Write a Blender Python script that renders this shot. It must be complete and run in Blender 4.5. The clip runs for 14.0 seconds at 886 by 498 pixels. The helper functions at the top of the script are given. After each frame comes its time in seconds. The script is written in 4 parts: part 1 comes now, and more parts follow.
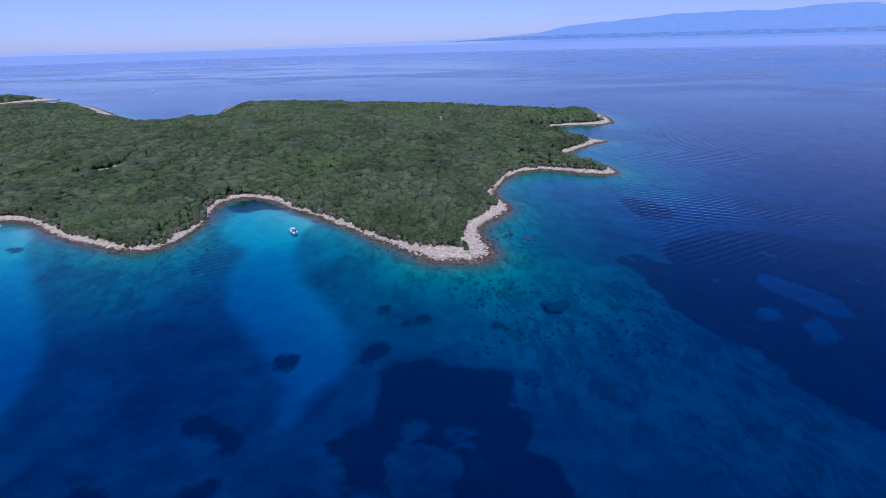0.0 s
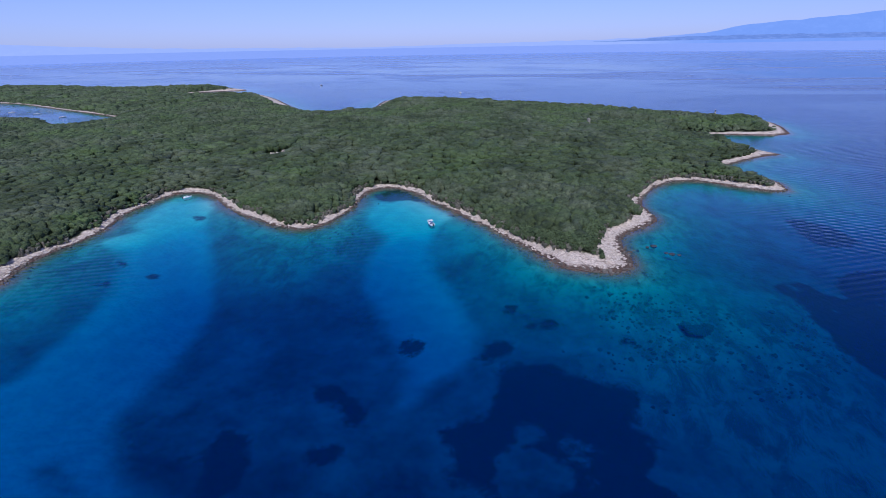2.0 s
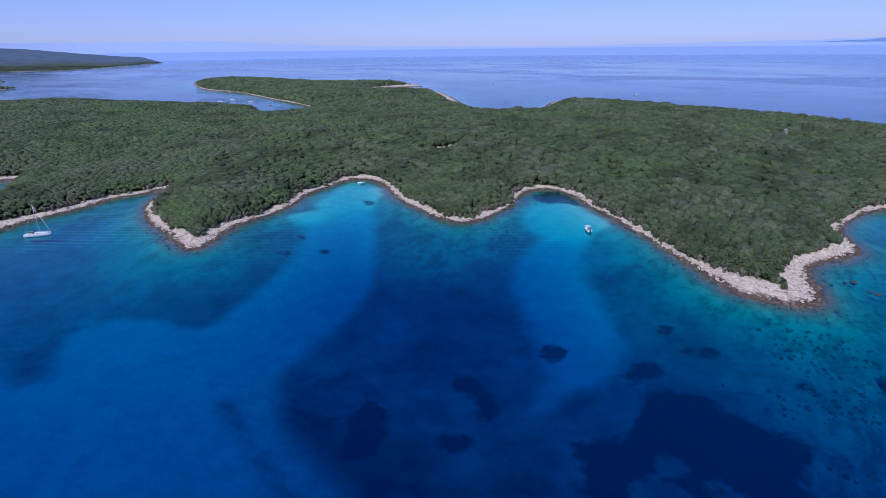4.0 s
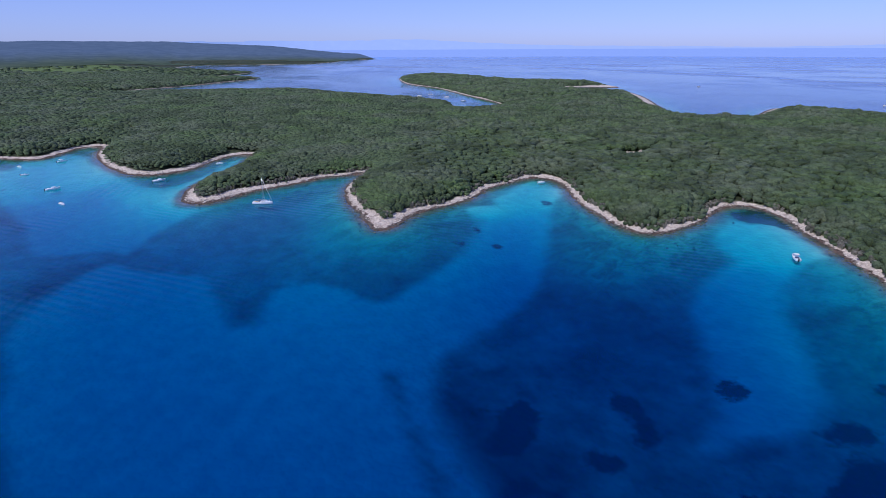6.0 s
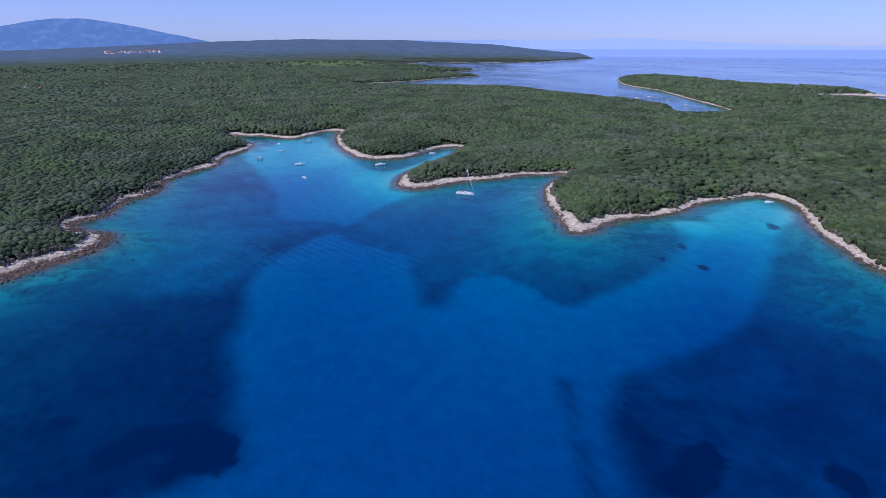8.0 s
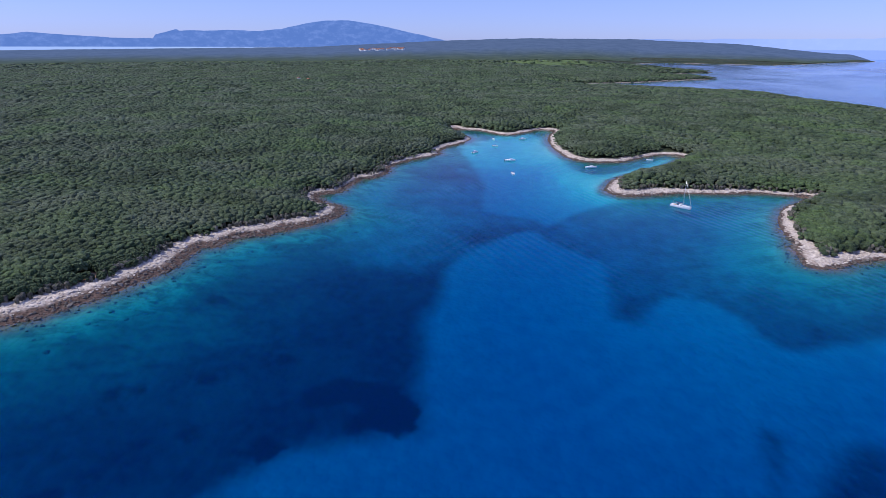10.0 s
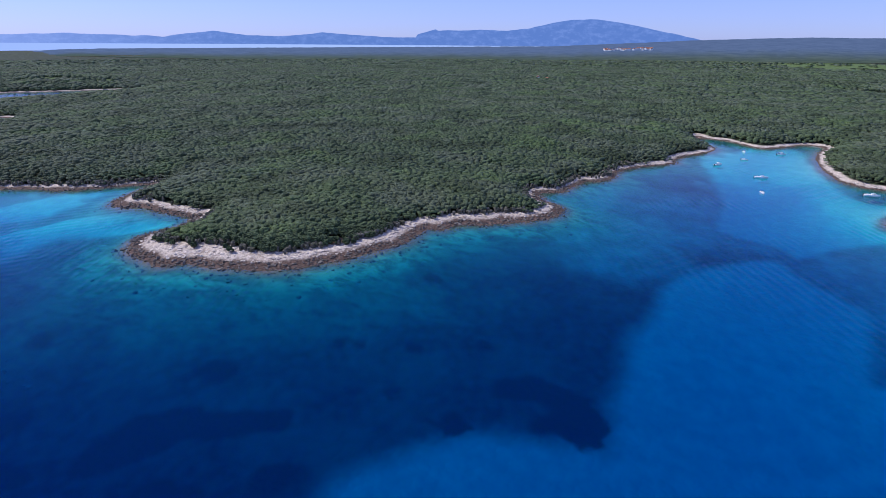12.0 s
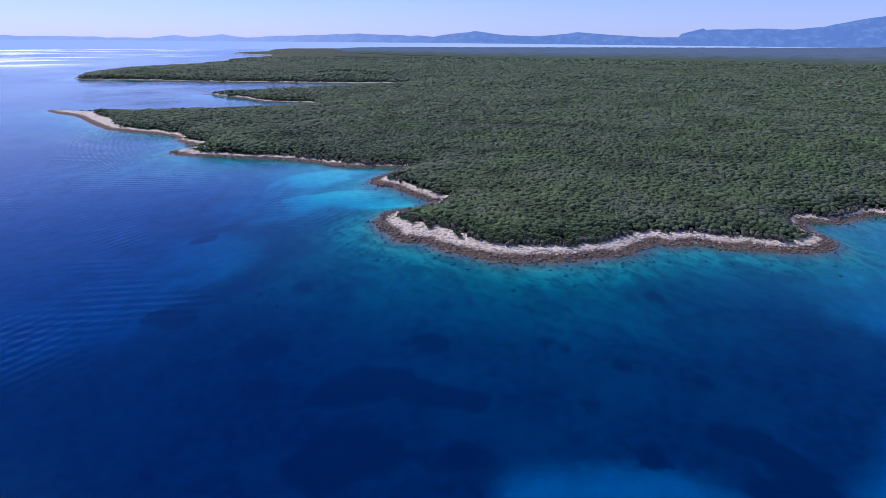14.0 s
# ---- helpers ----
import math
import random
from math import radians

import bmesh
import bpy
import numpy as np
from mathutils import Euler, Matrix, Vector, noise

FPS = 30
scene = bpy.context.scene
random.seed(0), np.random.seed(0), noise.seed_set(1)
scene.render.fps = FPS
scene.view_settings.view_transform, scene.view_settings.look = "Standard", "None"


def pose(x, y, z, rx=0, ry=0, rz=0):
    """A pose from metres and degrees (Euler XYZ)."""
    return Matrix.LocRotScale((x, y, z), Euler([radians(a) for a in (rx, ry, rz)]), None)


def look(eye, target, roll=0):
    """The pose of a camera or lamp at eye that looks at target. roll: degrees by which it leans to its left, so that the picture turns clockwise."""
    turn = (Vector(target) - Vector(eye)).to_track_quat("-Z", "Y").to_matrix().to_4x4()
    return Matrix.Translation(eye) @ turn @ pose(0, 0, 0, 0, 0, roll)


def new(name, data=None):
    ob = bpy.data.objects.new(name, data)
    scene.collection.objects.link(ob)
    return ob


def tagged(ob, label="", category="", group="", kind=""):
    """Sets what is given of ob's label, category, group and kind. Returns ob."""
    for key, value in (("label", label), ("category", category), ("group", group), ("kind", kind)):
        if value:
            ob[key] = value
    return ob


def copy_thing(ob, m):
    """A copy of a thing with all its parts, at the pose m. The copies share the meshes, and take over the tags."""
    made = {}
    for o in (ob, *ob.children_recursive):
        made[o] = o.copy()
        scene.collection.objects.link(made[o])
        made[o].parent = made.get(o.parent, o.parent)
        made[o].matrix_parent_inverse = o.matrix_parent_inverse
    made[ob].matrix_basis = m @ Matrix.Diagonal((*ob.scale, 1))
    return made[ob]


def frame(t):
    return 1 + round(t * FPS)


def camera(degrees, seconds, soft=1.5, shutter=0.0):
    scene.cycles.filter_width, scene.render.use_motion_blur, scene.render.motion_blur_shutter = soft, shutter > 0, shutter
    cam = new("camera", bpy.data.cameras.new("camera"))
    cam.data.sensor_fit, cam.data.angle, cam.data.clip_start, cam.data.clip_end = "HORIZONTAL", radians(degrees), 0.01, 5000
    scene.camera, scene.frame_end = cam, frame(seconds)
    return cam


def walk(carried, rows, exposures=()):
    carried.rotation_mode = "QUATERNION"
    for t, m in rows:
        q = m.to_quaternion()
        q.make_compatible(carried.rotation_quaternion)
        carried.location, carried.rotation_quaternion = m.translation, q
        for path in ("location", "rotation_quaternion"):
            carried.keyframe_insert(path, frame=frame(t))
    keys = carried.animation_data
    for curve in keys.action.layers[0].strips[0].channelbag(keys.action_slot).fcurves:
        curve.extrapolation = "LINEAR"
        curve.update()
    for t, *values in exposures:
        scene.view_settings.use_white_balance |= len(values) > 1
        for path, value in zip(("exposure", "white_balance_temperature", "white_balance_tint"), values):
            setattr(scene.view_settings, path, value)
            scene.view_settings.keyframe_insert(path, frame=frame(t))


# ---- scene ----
# ---- camera and its turn ----
cam = camera(78.91, 14.0, soft=0.85)
ROWS = [(0, -0.00, -21.09, -1.47), (0.5, 3.97, -21.03, -1.36), (1, 7.49, -20.97, -1.25), (1.5, 11.06, -20.91, -1.14), (2, 15.01, -20.86, -1.04), (2.5,
    19.21, -20.82, -0.94), (3, 23.52, -20.77, -0.85), (5.5, 46.32, -20.66, -0.40), (6, 51.55, -20.66, -0.32), (6.5, 56.86, -20.66, -0.24), (7, 62.34,
    -20.67, -0.16), (9.5, 89.43, -20.80, 0.20), (10, 95.25, -20.84, 0.26), (10.5, 101.14, -20.88, 0.32), (11, 107.04, -20.93, 0.38), (11.5, 113.03,
    -20.98, 0.43), (12, 119.10, -21.04, 0.47), (12.5, 125.27, -21.09, 0.51), (13, 131.46, -21.15, 0.54), (13.5, 137.68, -21.21, 0.56), (14, 143.90,
    -21.26, 0.58)]
EYE = 85.0
walk(cam, [(t, pose(0, 0, EYE, 90 + p, 0, y) @ pose(0, 0, 0, 0, 0, r)) for t, y, p, r in ROWS],
     exposures=[(0, 0.0, 6050, 10), (3, 0.02, 6050, 10), (7, 0.08, 6100, 10), (9.5, 0.2, 6250, 10), (14, 0.27, 6300, 10)])

# ---- sky and sun ----
SUN_TURN, SUN_RISE = 192.0, 49.0
world = bpy.data.worlds.new("sky")
scene.world = world
world.use_nodes = True
wn = world.node_tree.nodes
sky = wn.new("ShaderNodeTexSky")
sky.sky_type = "NISHITA"
sky.sun_disc = False
sky.sun_elevation = radians(SUN_RISE)
sky.sun_rotation = radians(-SUN_TURN)
sky.air_density, sky.dust_density, sky.ozone_density = 0.9, 0.3, 5.0
wn["Background"].inputs["Strength"].default_value = 0.1
hue = wn.new("ShaderNodeMix")
hue.data_type, hue.blend_type = "RGBA", "MULTIPLY"
hue.inputs["Factor"].default_value = 1.0
hue.inputs[7].default_value = (0.72, 0.76, 1.35, 1)
world.node_tree.links.new(sky.outputs["Color"], hue.inputs[6])
haze = wn.new("ShaderNodeMix")
haze.data_type = "RGBA"
haze.inputs["Factor"].default_value = 0.3
haze.inputs[7].default_value = (4.1, 5.0, 9.2, 1)
world.node_tree.links.new(hue.outputs[2], haze.inputs[6])
world.node_tree.links.new(haze.outputs[2], wn["Background"].inputs["Color"])
sun_dir = Vector((-math.sin(radians(SUN_TURN)) * math.cos(radians(SUN_RISE)),
                  math.cos(radians(SUN_TURN)) * math.cos(radians(SUN_RISE)), math.sin(radians(SUN_RISE))))
sun = new("sun", bpy.data.lights.new("sun", "SUN"))
sun.data.energy, sun.data.angle, sun.data.color = 3.0, radians(0.53), (1.0, 0.95, 0.88)
sun.matrix_world = look(sun_dir * 200, (0, 0, 0))


# ---- materials ----
def material(name):
    m = bpy.data.materials.new(name)
    m.use_nodes = True
    return m, m.node_tree.nodes, m.node_tree.links, m.node_tree.nodes["Principled BSDF"]


class Net:
    """Short hand for wiring one material."""

    def __init__(self, name):
        self.mat, self.nodes, self.links, self.bsdf = material(name)

    def put(self, socket, value):
        if isinstance(value, bpy.types.NodeSocket):
            self.links.new(value, socket)
        else:
            socket.default_value = value

    def math(self, op, a, b=0.0, clamp=False):
        n = self.nodes.new("ShaderNodeMath")
        n.operation, n.use_clamp = op, clamp
        self.put(n.inputs[0], a), self.put(n.inputs[1], b)
        return n.outputs[0]

    def ramp(self, value, lo, hi, a=0.0, b=1.0):
        n = self.nodes.new("ShaderNodeMapRange")
        n.interpolation_type = "SMOOTHSTEP"
        self.put(n.inputs["Value"], value)
        for key, v in (("From Min", lo), ("From Max", hi), ("To Min", a), ("To Max", b)):
            self.put(n.inputs[key], v)
        return n.outputs["Result"]

    def mix(self, fac, a, b):
        n = self.nodes.new("ShaderNodeMix")
        n.data_type = "RGBA"
        self.put(n.inputs["Factor"], fac)
        self.put(n.inputs[6], a if isinstance(a, bpy.types.NodeSocket) else (*a, 1))
        self.put(n.inputs[7], b if isinstance(b, bpy.types.NodeSocket) else (*b, 1))
        return n.outputs[2]

    def attr(self, name):
        n = self.nodes.new("ShaderNodeAttribute")
        n.attribute_name = name
        return n.outputs["Fac"]

    def place(self, scale=(1, 1, 1), turn=0.0):
        c = self.nodes.new("ShaderNodeTexCoord")
        m = self.nodes.new("ShaderNodeMapping")
        m.inputs["Scale"].default_value = scale
        m.inputs["Rotation"].default_value = (0, 0, radians(turn))
        self.links.new(c.outputs["Object"], m.inputs["Vector"])
        return m.outputs["Vector"]

    def noise(self, scale, detail=4.0, rough=0.55, vector=None, distortion=0.0):
        n = self.nodes.new("ShaderNodeTexNoise")
        self.put(n.inputs["Scale"], scale), self.put(n.inputs["Detail"], detail)
        self.put(n.inputs["Roughness"], rough), self.put(n.inputs["Distortion"], distortion)
        self.put(n.inputs["Vector"], vector or self.place())
        return n.outputs["Fac"]

    def cells(self, scale, feature="F1", vector=None):
        n = self.nodes.new("ShaderNodeTexVoronoi")
        n.feature = feature
        self.put(n.inputs["Scale"], scale)
        self.put(n.inputs["Vector"], vector or self.place())
        return n.outputs["Distance"]

    def bump(self, height, strength, distance=1.0, normal=None):
        n = self.nodes.new("ShaderNodeBump")
        self.put(n.inputs["Height"], height)
        self.put(n.inputs["Strength"], strength), self.put(n.inputs["Distance"], distance)
        if normal:
            self.links.new(normal, n.inputs["Normal"])
        return n.outputs["Normal"]

    def done(self, color, roughness=0.8, normal=None, metal=0.0, specular=0.5):
        self.put(self.bsdf.inputs["Base Color"], color if isinstance(color, bpy.types.NodeSocket) else (*color, 1))
        self.put(self.bsdf.inputs["Roughness"], roughness)
        self.put(self.bsdf.inputs["Metallic"], metal)
        self.put(self.bsdf.inputs["Specular IOR Level"], specular)
        if normal:
            self.links.new(normal, self.bsdf.inputs["Normal"])
        return self.mat


def island_random(net):
    return net.nodes.new("ShaderNodeNewGeometry").outputs["Random Per Island"]


def object_random(net):
    return net.nodes.new("ShaderNodeObjectInfo").outputs["Random"]


def ground_material():
    """Limestone shore, forest floor and seabed of sand, rock and seagrass, told apart by the sheet's own attributes."""
    n = Net("ground")
    inland, beach, grass, rocky = n.attr("inland"), n.attr("beach"), n.attr("grass"), n.attr("rocky")
    wide, mid, fine = n.noise(0.02, 3), n.noise(0.16, 5), n.noise(1.1, 5, 0.65)
    slabs = n.cells(0.45)
    # pale limestone with grey and ochre patches, dark in its cracks
    lime = n.mix(n.ramp(fine, 0.35, 0.65), (0.44, 0.355, 0.295), (0.77, 0.665, 0.565))
    lime = n.mix(n.ramp(mid, 0.45, 0.7, 0, 0.5), lime, (0.42, 0.33, 0.25))
    lime = n.mix(n.ramp(slabs, 0.5, 0.9, 0, 0.6), lime, (0.14, 0.105, 0.085))
    # the wave-washed band, brown with algae
    edge = n.math("ADD", inland, n.math("MULTIPLY", n.math("SUBTRACT", mid, 0.5), 7.0))
    wet = n.mix(n.ramp(fine, 0.35, 0.65), (0.04, 0.026, 0.021), (0.17, 0.11, 0.085))
    shore = n.mix(n.ramp(n.math("DIVIDE", edge, n.math("MINIMUM", beach, 12.0)), n.ramp(n.attr("washed"), 0, 1, 0.2, 0.38), n.ramp(n.attr("washed"), 0, 1, 0.5, 0.72)), wet, lime)
    # forest floor and scrub, painted with far crowns, pale in the middle and dark between
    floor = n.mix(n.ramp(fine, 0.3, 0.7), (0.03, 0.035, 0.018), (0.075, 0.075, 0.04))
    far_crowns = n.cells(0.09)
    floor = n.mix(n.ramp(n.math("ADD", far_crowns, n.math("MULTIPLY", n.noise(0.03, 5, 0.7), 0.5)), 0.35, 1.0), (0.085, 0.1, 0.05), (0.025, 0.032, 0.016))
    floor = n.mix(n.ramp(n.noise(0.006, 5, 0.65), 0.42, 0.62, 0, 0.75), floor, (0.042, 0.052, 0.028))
    meadow_grass = n.mix(n.ramp(n.noise(0.05, 5, 0.6), 0.35, 0.65), (0.07, 0.115, 0.03), (0.14, 0.19, 0.06))
    floor = n.mix(n.ramp(n.attr("field"), 0.2, 0.5), floor, meadow_grass)
    treeline = n.math("SUBTRACT", n.math("ADD", inland, n.math("MULTIPLY", n.math("SUBTRACT", mid, 0.5), 4.0)), beach)
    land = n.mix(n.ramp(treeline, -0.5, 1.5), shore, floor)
    land = n.mix(n.ramp(n.math("ADD", n.attr("earth"), n.math("MULTIPLY", n.math("SUBTRACT", mid, 0.5), 0.8)), 0.35, 0.6), land, n.mix(fine, (0.36, 0.19, 0.1), (0.48, 0.3, 0.19)))
    # seabed: clean sand, thin weed over sand, boulder fields, and dense seagrass
    sand = n.mix(n.ramp(mid, 0.3, 0.7), (0.4, 0.43, 0.43), (0.5, 0.53, 0.51))
    murk = n.noise(0.035, 6, 0.6)
    weed = n.mix(n.ramp(n.noise(0.3, 4), 0.3, 0.7), (0.023, 0.034, 0.032), (0.068, 0.082, 0.073))
    weed = n.mix(n.ramp(murk, 0.42, 0.66, 0.0, 0.5), weed, (0.135, 0.15, 0.125))
    ragged = n.math("ADD", n.math("MULTIPLY", n.math("SUBTRACT", n.noise(0.06, 6, 0.65), 0.5), 11.0), n.attr("sandy"))
    bed = n.mix(n.ramp(ragged, -6.0, 6.0), weed, sand)
    ledges = n.noise(0.16, 9, 0.72, n.place((1, 0.55, 1), 35), 0.6)
    rock = n.mix(n.ramp(ledges, 0.4, 0.6), (0.31, 0.34, 0.28), (0.1, 0.12, 0.1))
    rock = n.mix(n.ramp(n.noise(0.5, 5, 0.7), 0.56, 0.66, 0, 0.7), rock, (0.32, 0.34, 0.25))
    bed = n.mix(n.math("MULTIPLY", rocky, n.ramp(murk, 0.3, 0.6, 0.55, 1.0)), bed, rock)
    shelf = n.mix(n.ramp(fine, 0.3, 0.7), (0.14, 0.075, 0.055), (0.3, 0.19, 0.15))
    bed = n.mix(n.ramp(n.math("ADD", inland, n.math("MULTIPLY", n.math("SUBTRACT", mid, 0.5), 8.0)), -7.5, -2.0), bed, shelf)
    blots = n.math("ADD", n.math("MULTIPLY", n.math("SUBTRACT", n.noise(0.11, 7, 0.7), 0.5), 13.0), n.math("MULTIPLY", n.math("MULTIPLY", n.math("SUBTRACT", n.noise(0.05, 5, 0.6), 0.5), n.ramp(grass, 0.5, 6.0)), 20.0))
    patch = n.math("ADD", n.math("MINIMUM", grass, 3.6), blots)
    meadow = n.mix(n.ramp(fine, 0.3, 0.7), (0.012, 0.016, 0.012), (0.035, 0.04, 0.028))
    bed = n.mix(n.ramp(patch, -1.2, 1.6, 0.0, 0.92), bed, meadow)
    color = n.mix(n.ramp(edge, -1.5, 0.0), bed, land)
    height = n.math("ADD", n.math("MULTIPLY", fine, 0.5), n.math("MULTIPLY", slabs, -0.8))
    return n.done(color, 0.9, n.bump(height, 0.8, 0.6), specular=0.2)


def water_material():
    """Clear sea: what lies below shows through, tinted by the depth of water over it; the surface mirrors the sky."""
    n = Net("sea_water")
    depth = n.math("MAXIMUM", n.attr("depth"), 0.0)
    through_color = n.nodes.new("ShaderNodeCombineColor")
    for key, k in (("Red", 0.95), ("Green", 0.104), ("Blue", 0.044)):
        n.put(through_color.inputs[key], n.math("POWER", math.exp(-k), depth))
    clear = n.nodes.new("ShaderNodeBsdfTransparent")
    n.put(clear.inputs["Color"], through_color.outputs[0])
    body = n.nodes.new("ShaderNodeBsdfDiffuse")
    cloudy = n.math("SUBTRACT", 1.0, n.math("POWER", math.exp(-0.3), depth))
    n.put(body.inputs["Color"], n.mix(cloudy, (0, 0, 0), (0.0, 0.0032, 0.041)))
    inside = n.nodes.new("ShaderNodeAddShader")
    n.links.new(clear.outputs[0], inside.inputs[0]), n.links.new(body.outputs[0], inside.inputs[1])
    lanes = n.noise(0.004, 4, 0.6, n.place((0.5, 1.1, 1), 20), 1.0)
    swell = n.nodes.new("ShaderNodeTexWave")
    swell.wave_profile = "SIN"
    n.put(swell.inputs["Scale"], 0.075), n.put(swell.inputs["Distortion"], 3.0)
    n.put(swell.inputs["Detail"], 3.0), n.put(swell.inputs["Detail Scale"], 0.3)
    n.put(swell.inputs["Vector"], n.place((1, 1, 1), 62))
    chop = n.noise(0.4, 3, 0.5, n.place((1.0, 0.6, 1), 30))
    wake = n.nodes.new("ShaderNodeTexWave")
    wake.wave_profile = "SIN"
    n.put(wake.inputs["Scale"], 0.06), n.put(wake.inputs["Distortion"], 2.0), n.put(wake.inputs["Detail"], 1.0), n.put(wake.inputs["Detail Scale"], 0.2)
    n.put(wake.inputs["Vector"], n.place((1, 1, 1), 118))
    calm = n.math("SUBTRACT", 1.0, n.math("MULTIPLY", n.attr("open_sea"), 0.93))
    trains = n.math("ADD", n.math("MULTIPLY", swell.outputs["Fac"], n.ramp(n.noise(0.011, 3), 0.46, 0.62)), n.math("MULTIPLY", wake.outputs["Fac"], n.ramp(n.noise(0.009, 3, 0.5, n.place((1, 1, 1), 50)), 0.52, 0.64)))
    glitter = n.noise(1.7, 2, 0.6)
    height = n.math("ADD", n.math("MULTIPLY", n.math("MULTIPLY", trains, calm), 0.85), n.math("ADD", n.math("MULTIPLY", chop, 0.2), n.math("MULTIPLY", n.math("MULTIPLY", glitter, calm), 0.46)))
    normal = n.bump(height, n.ramp(lanes, 0.42, 0.6, 0.07, 0.17), 0.8)
    gloss = n.nodes.new("ShaderNodeBsdfGlossy")
    n.put(gloss.inputs["Roughness"], n.math("ADD", 0.045, n.math("MULTIPLY", n.attr("open_sea"), n.ramp(lanes, 0.4, 0.62, 0.02, 0.24))))
    n.links.new(normal, gloss.inputs["Normal"])
    fresnel = n.nodes.new("ShaderNodeFresnel")
    n.put(fresnel.inputs["IOR"], 1.31)
    n.links.new(normal, fresnel.inputs["Normal"])
    n.put(gloss.inputs["Color"], n.mix(n.ramp(fresnel.outputs[0], 0.03, 0.36), (0.1, 0.58, 0.95), (0.92, 0.96, 1.0)))
    top = n.nodes.new("ShaderNodeMixShader")
    n.links.new(fresnel.outputs[0], top.inputs[0])
    n.links.new(inside.outputs[0], top.inputs[1]), n.links.new(gloss.outputs[0], top.inputs[2])
    n.links.new(top.outputs[0], n.nodes["Material Output"].inputs["Surface"])
    return n.mat


def foliage_material(name, rnd, dry=False):
    """Evergreen oak and maquis: crowns differ in tone; leaves in small light tufts, with gap shade painted dark."""
    n = Net(name)
    tone = rnd(n)
    wide = n.noise(0.022, 5, 0.6)
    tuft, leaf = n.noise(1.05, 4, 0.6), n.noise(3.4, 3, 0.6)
    color = n.mix(tone, (0.047, 0.077, 0.033), (0.110, 0.155, 0.068))
    color = n.mix(n.ramp(wide, 0.44, 0.6), color, n.mix(tone, (0.065, 0.087, 0.050), (0.141, 0.169, 0.102)))
    color = n.mix(n.ramp(n.noise(0.015, 5, 0.62, n.place((1, 1, 0.2), 40)), 0.5, 0.64, 0, 0.8), color, n.mix(tone, (0.058, 0.104, 0.030), (0.120, 0.188, 0.061)))
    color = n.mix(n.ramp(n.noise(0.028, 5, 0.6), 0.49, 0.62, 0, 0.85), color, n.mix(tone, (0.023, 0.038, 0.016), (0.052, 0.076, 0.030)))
    if dry:
        color = n.mix(tone, (0.08, 0.075, 0.06), (0.22, 0.195, 0.165))
    # shade in the gaps between tufts, put into the colour as dark speckle
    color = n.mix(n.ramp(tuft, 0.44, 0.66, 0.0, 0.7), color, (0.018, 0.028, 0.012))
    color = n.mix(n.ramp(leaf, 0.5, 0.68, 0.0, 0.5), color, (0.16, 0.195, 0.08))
    height = n.math("ADD", n.math("MULTIPLY", tuft, 1.0), n.math("MULTIPLY", leaf, 0.4))
    relief = n.bump(height, 1.0, 0.9)
    return n.done(color, 0.75, relief, specular=0.25)


def stone_material(name, rnd, dark=0.0):
    n = Net(name)
    tone, fine = rnd(n), n.noise(1.6, 5, 0.65)
    color = n.mix(n.ramp(fine, 0.35, 0.68), (0.46, 0.38, 0.315), (0.78, 0.69, 0.595))
    color = n.mix(n.math("MULTIPLY", tone, 0.38), color, (0.32, 0.25, 0.2))
    if dark:
        color = n.mix(dark, color, n.mix(n.ramp(n.math("FRACT", n.math("MULTIPLY", tone, 7.3)), 0.3, 0.9), (0.02, 0.018, 0.017), (0.11, 0.095, 0.085)))
    return n.done(color, 0.9, n.bump(fine, 0.7, 0.3), specular=0.2)


def plain_material(name, color, roughness=0.5, metal=0.0, spread=0.12, scale=3.0):
    n = Net(name)
    grain = n.noise(scale, 4)
    low = tuple(c * (1 - spread) for c in color)
    return n.done(n.mix(grain, low, color), roughness, n.bump(grain, 0.15, 0.02), metal)


def backdrop_material():
    """Distant hills and the rim of the sea, glowing, the paleness of miles of air painted in."""
    n = Net("distance")
    up, near = n.attr("rise"), n.attr("near")
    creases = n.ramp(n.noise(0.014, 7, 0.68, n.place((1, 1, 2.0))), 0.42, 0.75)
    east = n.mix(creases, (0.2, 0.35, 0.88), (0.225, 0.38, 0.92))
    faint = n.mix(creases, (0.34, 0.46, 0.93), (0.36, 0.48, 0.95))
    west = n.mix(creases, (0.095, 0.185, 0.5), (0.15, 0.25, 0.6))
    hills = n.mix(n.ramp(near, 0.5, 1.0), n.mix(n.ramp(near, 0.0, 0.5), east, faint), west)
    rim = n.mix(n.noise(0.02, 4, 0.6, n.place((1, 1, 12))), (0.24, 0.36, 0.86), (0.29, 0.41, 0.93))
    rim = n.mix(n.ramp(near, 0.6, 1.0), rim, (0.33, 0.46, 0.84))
    # even glow without lamps; haze is already in the hill and rim colours
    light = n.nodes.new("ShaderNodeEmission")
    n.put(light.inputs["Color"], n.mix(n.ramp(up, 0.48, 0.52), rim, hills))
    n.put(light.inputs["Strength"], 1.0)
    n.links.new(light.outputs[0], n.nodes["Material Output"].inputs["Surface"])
    return n.mat


